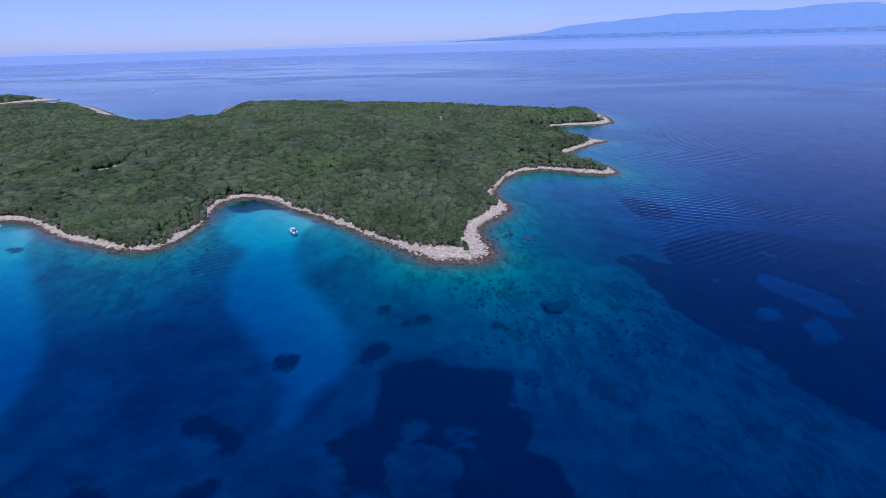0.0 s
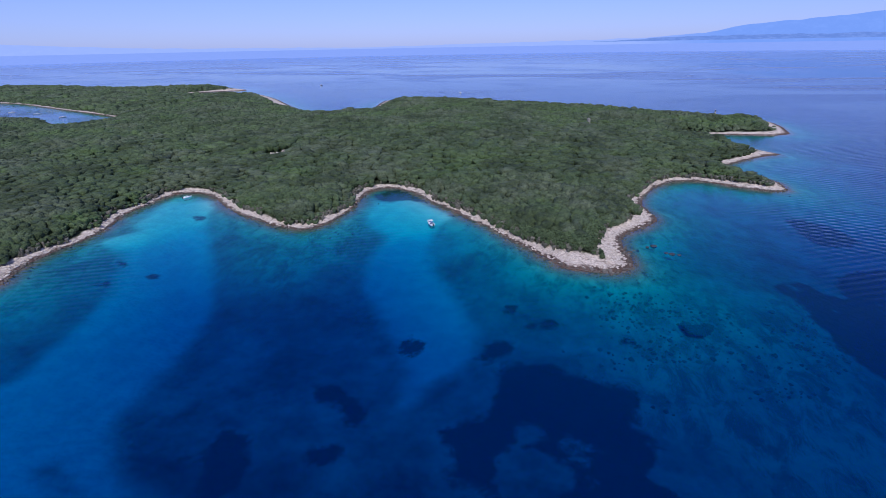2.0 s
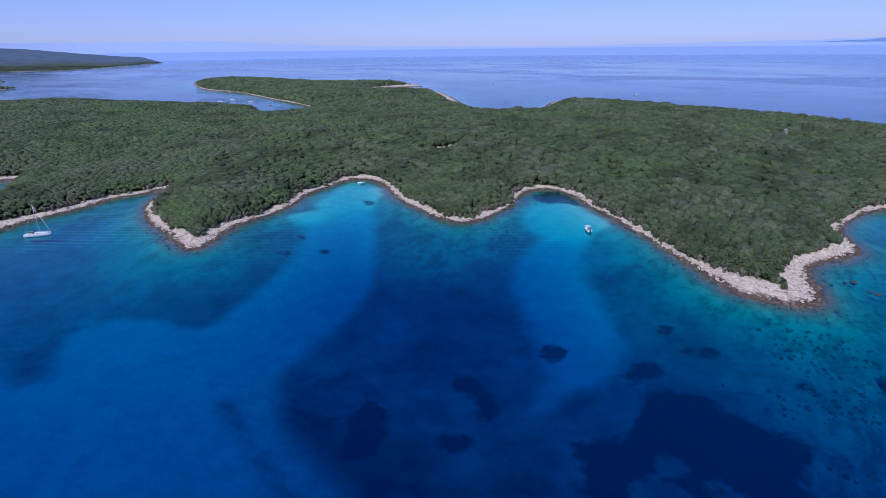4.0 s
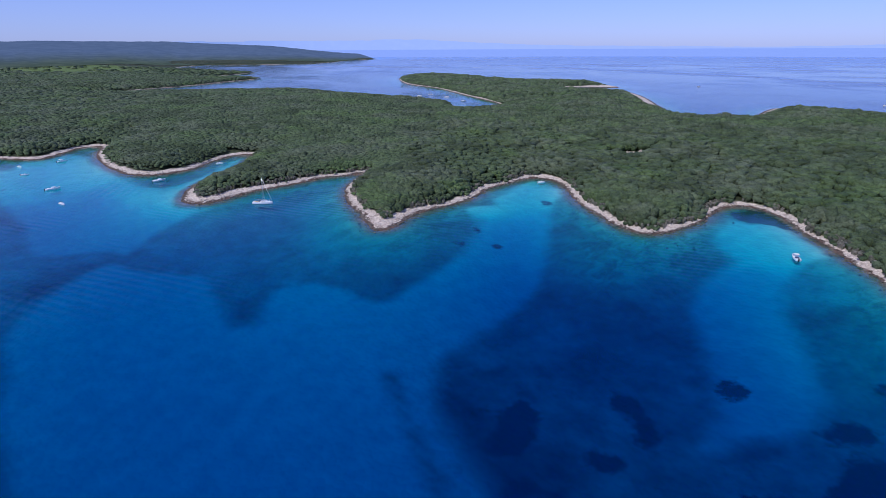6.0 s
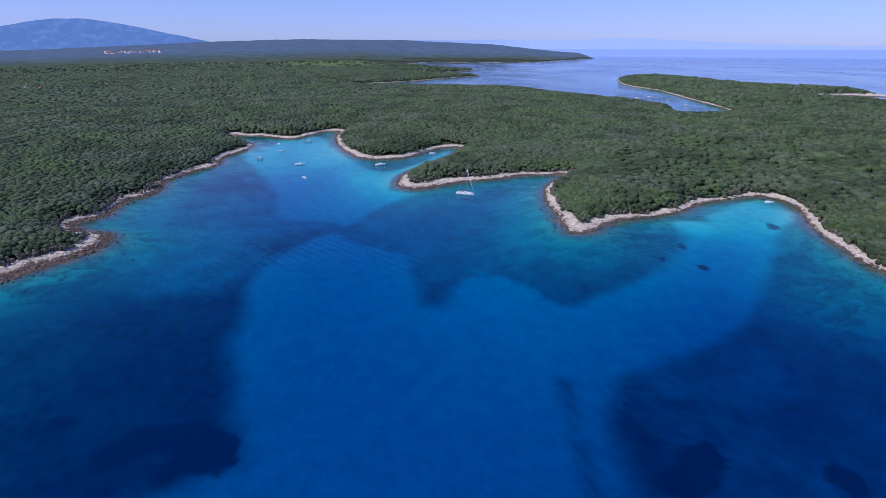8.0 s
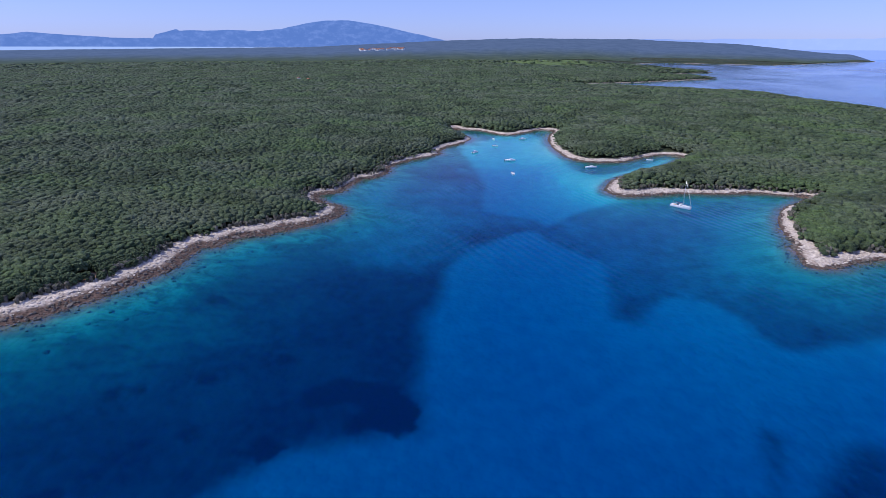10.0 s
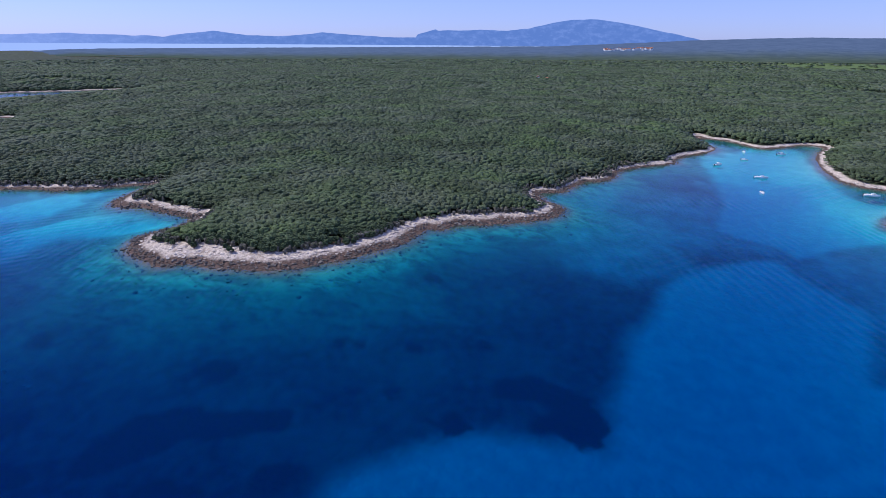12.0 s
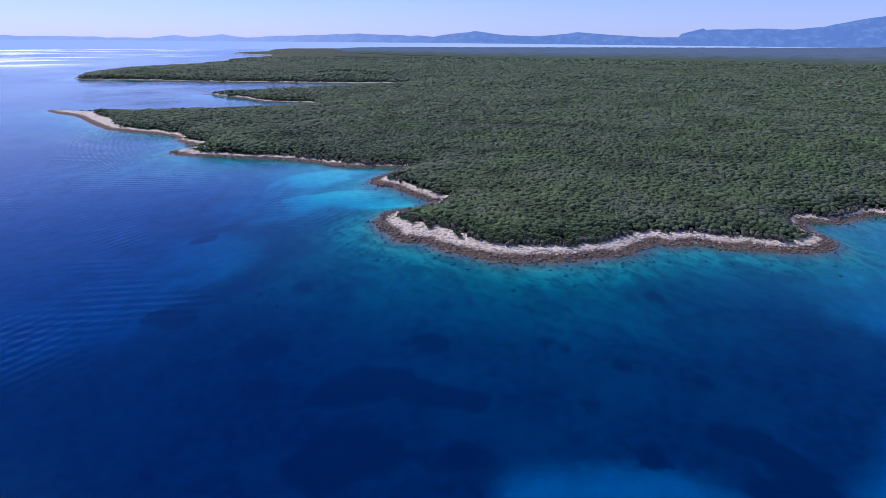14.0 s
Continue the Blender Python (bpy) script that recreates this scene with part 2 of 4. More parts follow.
def far_wood_material():
    """The island's own wooded ridge, four kilometres off, glowing, with the blue of the air painted in."""
    n = Net("far_wooded_ridge")
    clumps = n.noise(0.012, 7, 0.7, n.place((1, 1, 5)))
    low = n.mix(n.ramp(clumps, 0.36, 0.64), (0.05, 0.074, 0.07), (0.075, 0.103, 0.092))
    # upper slopes take a bluer glow in place of thicker haze
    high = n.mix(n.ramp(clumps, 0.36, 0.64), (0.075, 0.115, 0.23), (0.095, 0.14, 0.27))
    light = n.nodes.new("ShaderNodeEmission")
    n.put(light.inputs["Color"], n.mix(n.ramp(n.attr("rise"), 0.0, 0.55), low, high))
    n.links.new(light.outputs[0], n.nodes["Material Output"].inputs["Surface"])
    return n.mat


GROUND, WATER, DISTANCE = ground_material(), water_material(), backdrop_material()
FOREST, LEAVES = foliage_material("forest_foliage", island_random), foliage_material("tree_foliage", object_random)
STONES, BOULDER = stone_material("shore_stone", island_random), stone_material("boulder_stone", object_random)
WET_ROCK = stone_material("wet_rock", object_random, 0.85)
GREY_ROCK = plain_material("grey_rock", (0.06, 0.08, 0.11), 0.85, 0, 0.7, 1.2)
GREY_STONE = plain_material("lichen_stone", (0.3, 0.28, 0.24), 0.9, 0, 0.4, 1.0)
BARK = plain_material("bark", (0.16, 0.12, 0.09), 0.9, 0, 0.4, 6)
GELCOAT = plain_material("white_gelcoat", (0.82, 0.83, 0.84), 0.25)
TEAK = plain_material("teak_deck", (0.5, 0.36, 0.22), 0.6, 0, 0.3)
NAVY = plain_material("navy_canvas", (0.02, 0.035, 0.1), 0.7)
TINTED = plain_material("tinted_glass", (0.02, 0.025, 0.03), 0.08)
ENGINE = plain_material("black_engine_cowl", (0.02, 0.02, 0.022), 0.35)
ALLOY = plain_material("aluminium", (0.72, 0.73, 0.75), 0.35, 0.9)
SAILCLOTH = plain_material("sailcloth", (0.78, 0.77, 0.73), 0.8)
PLASTER = plain_material("limewashed_wall", (0.72, 0.68, 0.6), 0.85, 0, 0.25, 0.8)
ROOF_TILE = plain_material("terracotta_tile", (0.42, 0.17, 0.09), 0.8, 0, 0.4, 1.5)
WHITEWASH = plain_material("whitewash", (0.8, 0.8, 0.78), 0.7)

# ---- plan: the shoreline as control points of a smooth curve, clockwise from the eastern spits ----
EAST_SPITS_A = [(183, 682), (191, 658), (192, 622), (185, 578), (171, 568), (154, 567), (130, 567), (107, 567), (95, 573), (96, 553), (115, 535),
    (126, 503), (136, 489), (145, 476), (147, 470), (130, 458), (117, 444), (105, 431), (99, 421), (99, 407), (104, 392), (114, 383), (119, 371), (118,
    351)]
EAST_SPITS_B = [(108, 349), (101, 351), (91, 355), (81, 363), (70, 368), (60, 366), (51, 358), (43, 346), (37, 330), (33, 316), (32, 304), (35, 294),
    (37, 286), (37, 276), (31, 264), (25, 257), (21, 252), (19, 242), (20, 230), (22, 219), (22, 211), (19, 205), (14, 203)]
BOAT_COVE_A = [(5, 203), (-3, 204), (-7, 207), (-12, 212), (-17, 218), (-22, 224), (-28, 230), (-34, 237), (-41, 246), (-48, 254), (-55, 260), (-62,
    268), (-71, 277), (-79, 284), (-87, 291), (-95, 301), (-104, 309), (-112, 313), (-123, 312), (-128, 306), (-128, 294), (-126, 283), (-124, 274),
    (-123, 259), (-124, 248), (-125, 238), (-129, 230), (-134, 226), (-143, 227)]
BOAT_COVE_B = [(-154, 231), (-165, 237), (-176, 242), (-188, 249), (-199, 257), (-210, 267), (-220, 274), (-232, 279), (-241, 279), (-245, 272),
    (-247, 264), (-245, 251), (-244, 237), (-242, 226), (-236, 215), (-232, 205), (-230, 195), (-229, 185), (-229, 176), (-228, 167), (-227, 161), (-223,
    153), (-218, 145), (-216, 138), (-216, 132), (-219, 130), (-228, 132), (-237, 135), (-244, 136)]
YACHT_COVES_A = [(-239, 137), (-254, 140), (-271, 145), (-292, 154), (-307, 164), (-319, 177), (-326, 185), (-333, 192), (-336, 189), (-333, 178),
    (-337, 171), (-339, 163), (-336, 151), (-333, 135), (-333, 120), (-330, 105), (-324, 93), (-322, 78), (-327, 72), (-340, 71), (-353, 76), (-366, 82),
    (-384, 96), (-399, 113), (-416, 130), (-437, 145), (-454, 155), (-459, 150), (-459, 138), (-444, 119), (-427, 102), (-421, 82), (-425, 70), (-437,
    60), (-461, 55), (-492, 52), (-527, 52)]
YACHT_COVES_B = [(-552, 56), (-579, 63), (-587, 57), (-587, 46), (-571, 36), (-555, 23), (-548, 14), (-555, 3), (-570, -9), (-578, -21), (-578, -33),
    (-590, -42), (-555, -35), (-540, -26), (-523, -21), (-507, -24), (-489, -33), (-472, -42), (-453, -45), (-441, -43), (-434, -48), (-418, -60), (-405,
    -69), (-393, -73), (-384, -75), (-369, -73), (-352, -79), (-349, -86), (-333, -89), (-323, -92), (-315, -91), (-310, -95), (-306, -103), (-300, -102),
    (-289, -94), (-286, -86), (-279, -80)]
LONG_SHORE_A = [(-265, -79), (-251, -87), (-240, -99), (-231, -109), (-226, -117), (-214, -121), (-213, -127), (-202, -127), (-189, -126), (-181,
    -129), (-176, -132), (-166, -134), (-158, -139), (-150, -144), (-142, -149), (-138, -155), (-134, -162), (-132, -168), (-129, -174), (-127, -181),
    (-126, -188), (-121, -193), (-117, -197), (-119, -205), (-120, -215), (-123, -226), (-130, -233), (-138, -237), (-144, -236), (-154, -234), (-162,
    -236), (-167, -238), (-166, -247), (-165, -258), (-165, -270)]
LONG_SHORE_B = [(-164, -281), (-159, -286), (-158, -295), (-165, -304), (-176, -310), (-185, -314), (-194, -316), (-200, -321), (-194, -325), (-182,
    -335), (-169, -345), (-161, -355), (-155, -371), (-144, -387), (-132, -402), (-119, -414), (-106, -429), (-89, -443), (-76, -457), (-74, -471), (-84,
    -479), (-95, -478), (-96, -495), (-90, -519), (-93, -534), (-90, -554), (-75, -582), (-59, -605), (-47, -621), (-39, -665), (-34, -707), (-27, -755),
    (-12, -788), (-2, -832)]
WEST_INLETS = [(-19, -818), (-46, -786), (-89, -747), (-170, -710), (-248, -690), (-291, -707), (-306, -747), (-278, -772), (-256, -802), (-247,
    -854), (-233, -892), (-218, -932), (-195, -924), (-216, -943), (-272, -934), (-338, -932), (-445, -937), (-549, -953), (-609, -969), (-586, -1016),
    (-504, -1060), (-410, -1128), (-316, -1195), (-225, -1280), (-132, -1366), (-69, -1399), (-78, -1496), (-112, -1621), (-235, -1800), (-371, -1887),
    (-585, -2176), (-669, -2458), (-836, -2633), (-1027, -2953), (-983, -3188), (-964, -3443), (-1245, -3679), (-1700, -4600), (-3000, -5400), (-9000,
    -6000)]
NORTH_FAR = [(-9000, 4300), (-4300, 2480), (-3515, 2193), (-3330, 1891), (-2937, 1517), (-2799, 1343), (-2845, 1136), (-2966, 844), (-2782, 671),
    (-2475, 612), (-2294, 651), (-2079, 672), (-1977, 726), (-1917, 659), (-1845, 558), (-1798, 473), (-1694, 529), (-1578, 604), (-1566, 571), (-1494,
    465), (-1406, 354), (-1375, 294), (-1347, 239), (-1345, 170), (-1374, 101)]
NORTH_BAY = [(-1274, 202), (-1218, 281), (-1175, 364), (-1113, 450), (-1052, 502), (-925, 517), (-815, 541), (-685, 554), (-636, 529), (-593, 506),
    (-572, 518), (-583, 557), (-614, 603), (-687, 637), (-795, 679), (-958, 745), (-1107, 772), (-1304, 882), (-1394, 978), (-1372, 1093), (-1192, 1081),
    (-1084, 1061), (-984, 1041), (-896, 1098), (-824, 1113), (-704, 1046), (-745, 1005), (-787, 963), (-769, 922), (-691, 913), (-641, 938), (-613, 945),
    (-537, 874), (-444, 764), (-365, 675), (-327, 665), (-304, 679), (-292, 710), (-308, 783), (-319, 854)]
BACK_SHORE = [(-277, 851), (-203, 844), (-84, 796), (17, 754), (100, 708), (154, 678)]
COAST = EAST_SPITS_A + EAST_SPITS_B + BOAT_COVE_A + BOAT_COVE_B + YACHT_COVES_A + YACHT_COVES_B + LONG_SHORE_A + LONG_SHORE_B + WEST_INLETS + NORTH_FAR + NORTH_BAY + BACK_SHORE
# outlines on the seabed: clean sand, streaks of weed across it, and beds of seagrass
SAND_BEDS = [
    [(-113, 254), (-117, 291), (-83, 283), (-68, 259), (-67, 235), (-62, 213), (-45, 184), (-31, 161), (-30, 146), (-38, 128), (-45, 118), (-52, 139), (-65, 160), (-83, 183), (-92, 208), (-93, 233)],
    [(-246, 268), (-240, 278), (-206, 252), (-162, 197), (-133, 155), (-123, 119), (-118, 95), (-106, 80), (-87, 72), (-65, 65), (-40, 40), (-30, 0),
     (-65, -67), (-86, -60), (-102, -49), (-110, -31), (-113, -17), (-119, -16), (-133, -20), (-150, -20), (-174, -23), (-190, -19), (-221, -19),
     (-250, -6), (-276, 22), (-259, 32), (-233, 54), (-197, 49), (-180, 49), (-179, 55), (-199, 68), (-194, 86), (-170, 95), (-163, 100), (-167, 118),
     (-181, 156), (-205, 188), (-231, 229)],
    [(-363, -6), (-426, -16), (-540, -3), (-563, 44), (-480, 48), (-402, 66), (-397, 89), (-448, 135), (-446, 146), (-370, 89), (-332, 68),
     (-319, 81), (-320, 99), (-300, 51), (-276, 29), (-290, 24), (-311, -6)],
    [(-184, -327), (-154, -350), (-131, -353), (-109, -352), (-106, -340), (-124, -337), (-154, -327), (-172, -326)],
    [(-161, -243), (-153, -263), (-135, -275), (-112, -292), (-98, -294), (-102, -279), (-124, -269), (-138, -251), (-152, -241)]]
SAND_STREAKS = [[(-124, 74), (-122, 77), (-100, 69), (-81, 64), (-70, 60), (-72, 56), (-83, 59), (-100, 65)]]
MEADOW_EAST = [
    [(-22, 143), (-12, 146), (6, 140), (19, 138), (19, 123), (24, 117), (20, 107), (28, 99), (28, 90), (1, 88), (2, 101), (-3, 108), (-9, 110),
     (-4, 119), (-11, 120), (-13, 108), (-16, 103), (-13, 93), (-20, 94), (-24, 92), (-28, 106), (-31, 112), (-23, 119), (-19, 130)],
    [(-29, 145), (-25, 153), (-17, 156), (-18, 150), (-23, 144)], [(-74, 123), (-68, 125), (-62, 121), (-53, 114), (-52, 107), (-57, 109), (-64, 116), (-71, 118)],
    [(-64, 98), (-60, 100), (-52, 99), (-55, 95), (-58, 92), (-62, 94)], [(-82, 81), (-88, 91), (-88, 99), (-81, 98), (-74, 88), (-74, 79), (-77, 75)],
    [(106, 312), (123, 307), (133, 286), (116, 280), (108, 291)], [(-124, 300), (-113, 316), (-98, 307), (-82, 287), (-99, 291), (-116, 291)]]
MEADOW_OUTER = [[(76, 220), (89, 231), (100, 221), (113, 251), (153, 267), (183, 257), (230, 223), (150, 90), (114, 112), (104, 128), (100, 152), (88, 167), (82, 184), (81, 205)]]
MEADOW_WINDOWS = [[(138, 215), (146, 207), (155, 192), (153, 175), (145, 174), (139, 188), (132, 199)], [(129, 169), (138, 175), (138, 166), (129, 155), (124, 159)],
                  [(117, 180), (126, 182), (123, 173), (114, 171)]]
MEADOW_WEST = [
    [(-121, -51), (-130, -51), (-134, -42), (-133, -33), (-131, -24), (-125, -18), (-116, -17), (-112, -21), (-112, -29), (-113, -36), (-119, -36),
     (-122, -32), (-123, -40), (-119, -45)],
    [(-47, -130), (-59, -131), (-71, -124), (-78, -110), (-86, -93), (-80, -90), (-72, -99), (-65, -110), (-57, -112), (-51, -118), (-44, -123)],
    [(-59, -87), (-66, -88), (-73, -78), (-68, -75), (-61, -78), (-57, -83)], [(-100, -61), (-107, -56), (-105, -50), (-99, -52)],
    [(-30, -106), (-45, -113), (-54, -104), (-57, -91), (-44, -89), (-30, -93)], [(-86, -133), (-92, -127), (-91, -118), (-84, -120), (-82, -127)],
    [(-34, -166), (-45, -167), (-52, -154), (-43, -150), (-34, -157)]]
MEADOW_SHORE = [[(-13, -209), (-23, -212), (-33, -197), (-26, -190), (-15, -199)], [(-29, -145), (-38, -143), (-40, -133), (-32, -133)], [(-208, 241), (-202, 242), (-197, 237), (-197, 230)]]
# single tufts of seagrass: x, y, radius
TUFTS = [(-52, 149, 4), (-93, 84, 2.2), (-66, 74, 2.8), (-22, 175, 2), (-14, 164, 1.2), (-8, 167, 2), (-197, 180, 2.2), (-176, 175, 2.4), (-188, 159, 2),
         (-128, -81, 2.4), (-116, -103, 2.2), (-119, -98, 1.5), (-105, -75, 2.2), (-141, -63, 2.8), (-69, -187, 3.6), (-172, -100, 3), (-53, -279, 6), (-87, -128, 3.6),
         (-75, -103, 2.2), (18, 161, 2.2)]
SAND = [(-462, 12, 46, 83, 90), (-375, 55, 18, 32, 90), (-84, 260, 20, 30, -4), (-95, 286, 18, 22, -5), (-214, 240, 22, 40, 21), (-207, 204, 15, 20,
    21), (-138, -332, 26, 22, 146), (-128, -285, 36, 17, 146)]
ROCK_FIELD = [(67, 141, 56, 46, -3), (41, 181, 33, 25, -3), (81, 113, 31, 29, -2), (35, 136, 26, 18, -3), (86, 206, 28, 29, -4), (-131, 194, 29, 33,
    21), (-121, 214, 27, 32, 21), (-135, -141, 94, 33, 145), (-107, -181, 43, 44, 145), (-153, -109, 40, 29, 90), (-128, -113, 22, 27, 90), (-211, -102,
    62, 26, 145)]
RIDGE = [(-37, 2.06), (-35, 2.15), (-33, 2.10), (-30, 1.83), (-27, 1.89), (-22, 1.85), (-19, 1.54), (-15, 1.3), (-13, 1.14), (-11.4, 0.85), (-9.7, 0.55), (-7, 0.35), (-4, 0.2),
    (22, -0.21), (32, -0.09), (40, 0.03), (47, 0.26), (52, 0.55), (56, 0.67), (61, 0.53), (67, 0.54), (95, 0.32), (97, 0.77), (100, 1.37), (103, 1.95),
    (105, 2.12), (107, 2.04), (109, 1.67), (111, 1.27), (113, 1.05), (116, 1.12), (120, 1.00), (120, 1.15), (122, 0.64), (122, 0.41), (126, 0.44), (131,
    0.75), (134, 0.42), (138, 0.44), (141, 0.83), (145, 0.27), (152, 0.46), (160, 0.17), (163, -0.01), (165, 0.30), (167, -0.01), (169, 0.16), (171,
    -0.09), (177, -0.06), (182, 0.01)]


def smooth_loop(points, step):
    """A closed Catmull-Rom curve through the points, cut about every step metres."""
    p = np.array(points, float)
    out = []
    for i in range(len(p)):
        a, b, c, d = p[i - 1], p[i], p[(i + 1) % len(p)], p[(i + 2) % len(p)]
        k = int(min(6, max(1, np.hypot(*(c - b)) // step)))
        m1, m2 = (c - a) * 0.4, (d - b) * 0.4
        limit = np.hypot(*(c - b))
        m1 *= min(1, limit / (np.hypot(*m1) + 1e-6))
        m2 *= min(1, limit / (np.hypot(*m2) + 1e-6))
        for j in range(k):
            t = j / k
            out.append((2 * t ** 3 - 3 * t * t + 1) * b + (t ** 3 - 2 * t * t + t) * m1 + (3 * t * t - 2 * t ** 3) * c + (t ** 3 - t * t) * m2)
    return np.array(out)


def lattice(x, y, seed):
    i, j = np.floor(x).astype(np.int64), np.floor(y).astype(np.int64)
    u, v = x - i, y - j
    u, v = u * u * (3 - 2 * u), v * v * (3 - 2 * v)

    def h(a, b):
        k = (a * 374761393 + b * 668265263 + seed * 1442695041) & 0x7FFFFFFF
        k = ((k ^ (k >> 13)) * 1274126177) & 0x7FFFFFFF
        return ((k ^ (k >> 16)) & 0xFFFF) / 65535.0
    return (h(i, j) * (1 - u) + h(i + 1, j) * u) * (1 - v) + (h(i, j + 1) * (1 - u) + h(i + 1, j + 1) * u) * v


def fbm(x, y, size, octaves=4, seed=1):
    """Smooth noise from -1 to 1 with forms about size metres wide."""
    total, amp, norm = 0.0, 1.0, 0.0
    for o in range(octaves):
        total = total + amp * lattice(x / size * 2 ** o + 17.3 * o, y / size * 2 ** o - 9.1 * o, seed + o)
        norm, amp = norm + amp, amp * 0.5
    return total / norm * 2 - 1


LOOP = smooth_loop(COAST, 5.0)


def inland_distance(x, y):
    """Metres from the shoreline, positive on land."""
    a = LOOP.astype(np.float32)
    b = np.roll(a, -1, axis=0)
    d = b - a
    ax, ay, dx, dy, by = a[:, 0], a[:, 1], d[:, 0], d[:, 1], b[:, 1]
    inv = 1 / np.maximum(dx * dx + dy * dy, 1e-6)
    slope = dx / np.where(np.abs(dy) < 1e-6, 1e-6, dy)
    out = np.empty(len(x))
    x32, y32 = x.astype(np.float32), y.astype(np.float32)
    for s in range(0, len(x), 400):
        py = y32[s:s + 400, None]
        qx, qy = x32[s:s + 400, None] - ax, py - ay
        hit = ((ay > py) != (by > py)) & (qx < qy * slope)
        t = np.clip((qx * dx + qy * dy) * inv, 0, 1)
        qx -= t * dx
        qy -= t * dy
        near = np.sqrt((qx * qx + qy * qy).min(1))
        out[s:s + 400] = np.where(hit.sum(1) % 2 == 1, near, -near)
    return out


def smoothstep(lo, hi, v):
    t = np.clip((v - lo) / (hi - lo), 0, 1)
    return t * t * (3 - 2 * t)


def patches(x, y, ovals, wobble=0.8):
    """How far a place lies in any of the ovals (x, y, half width, half depth, turn), 0 to 1, with ragged edges."""
    out = np.zeros(len(x))
    rag = fbm(x, y, 16, 4, 7) * wobble
    x, y = x + 9 * wobble * fbm(x, y, 16, 3, 71), y + 9 * wobble * fbm(x, y, 16, 3, 72)
    for cx, cy, a, b, turn in ovals:
        c, s = math.cos(radians(turn)), math.sin(radians(turn))
        u, v = (x - cx) * c + (y - cy) * s, (y - cy) * c - (x - cx) * s
        out = np.maximum(out, 1 - smoothstep(0.35, 1.35, np.hypot(u / a, v / b) + rag))
    return out


def within(x, y, outlines, reach=25.0):
    """Metres inside the nearest of the outlines, negative outside, no further than the reach."""
    out = np.full(len(x), -reach)
    for points in outlines:
        p = smooth_loop(points, 4.0)
        lo, hi = p.min(0) - reach, p.max(0) + reach
        near = np.flatnonzero((x > lo[0]) & (x < hi[0]) & (y > lo[1]) & (y < hi[1]))
        if not len(near):
            continue
        qx, qy = x[near], y[near]
        best, odd = np.full(len(near), 1e9), np.zeros(len(near), bool)
        for (ax, ay), (bx, by) in zip(p, np.roll(p, -1, axis=0)):
            dx, dy = bx - ax, by - ay
            t = np.clip(((qx - ax) * dx + (qy - ay) * dy) / max(dx * dx + dy * dy, 1e-6), 0, 1)
            best = np.minimum(best, (qx - ax - t * dx) ** 2 + (qy - ay - t * dy) ** 2)
            odd ^= ((ay > qy) != (by > qy)) & (qx < ax + (qy - ay) * dx / (dy if abs(dy) > 1e-9 else 1e-9))
        out[near] = np.maximum(out[near], np.clip(np.where(odd, 1, -1) * np.sqrt(best), -reach, reach))
    return out


# bare rock reaches further inland on these points: x, y, extra metres, reach
WIDE_SHORE = [(14, 218, 8, 26), (30, 270, 5, 30), (115, 370, 6, 28), (140, 480, 6, 30), (190, 610, 12, 45), (-228, 140, 5, 26), (-325, 80, 4, 30),
              (-280, -85, 5, 30), (-150, -150, 6, 60), (-122, -205, 9, 50), (-220, -112, 5, 50), (-165, -300, 8, 22), (-90, -480, 6, 30), (-40, -680, 12, 70), (-10, -800, 20, 60),
              (-545, 880, 24, 45), (-450, 772, 24, 45), (-500, 825, 14, 40), (-640, 935, 14, 50), (-305, 750, 14, 40), (-318, 840, 22, 50), (-704, 1046, 40, 60), (-1084, 1061, 50, 50), (-890, 1100, 30, 60)]
# the far ridge of the island: degrees to the left of the first view, metres
FAR_RISE = [(-180, 0), (40, 0), (56, 8), (62, 34), (68, 84), (77, 116), (87, 122), (95, 102), (109, 50), (132, 30), (154, 14), (180, 5)]


def lie_of_land(x, y, s):
    """Height of the ground, and how wide the bare shore is."""
    beach = 6.6 - 1.5 * smoothstep(60, 140, y) + 3.0 * fbm(x, y, 17, 3, 3)
    for cx, cy, extra, reach in WIDE_SHORE:
        beach = beach + extra * np.exp(-((x - cx) ** 2 + (y - cy) ** 2) / reach ** 2)
    far, turn = np.hypot(x, y), np.degrees(np.arctan2(-x, y))
    rise = np.interp(turn, [a for a, _ in FAR_RISE], [b for _, b in FAR_RISE]) * 0.15 * smoothstep(1500, 3000, far) * (1 - smoothstep(3000, 3900, far))
    up = np.maximum(s, 0)
    land = 1.5 * np.minimum(up / 8, 1) + 8.5 * (1 - np.exp(-np.maximum(up - 6, 0) / 80))
    land = land + (3.0 * fbm(x, y, 260, 3, 11) * smoothstep(20, 200, up)) + 0.35 * fbm(x, y, 7, 2, 5) * smoothstep(0.5, 4, up) + rise * smoothstep(10, 300, up)
    down = np.maximum(-s, 0)
    shoal = patches(x, y, SAND, 0.3)
    bed = 0.16 * np.minimum(down, 3) + 10.0 * (1 - np.exp(-np.maximum(down - 2.5, 0) / (50 + 100 * shoal)))
    bed = bed * (1 - 0.12 * patches(x, y, ROCK_FIELD, 0.4)) + 0.18 * fbm(x, y, 9, 3, 13) * smoothstep(4, 15, down) + 1.4 * smoothstep(70, 190, down) + 3.2 * smoothstep(70, 150, y) * smoothstep(40, 100, down) + 3.5 * smoothstep(-60, -140, y) * smoothstep(45, 120, down) * (1 - shoal)
    return np.where(s > 0, land, -bed), beach, shoal


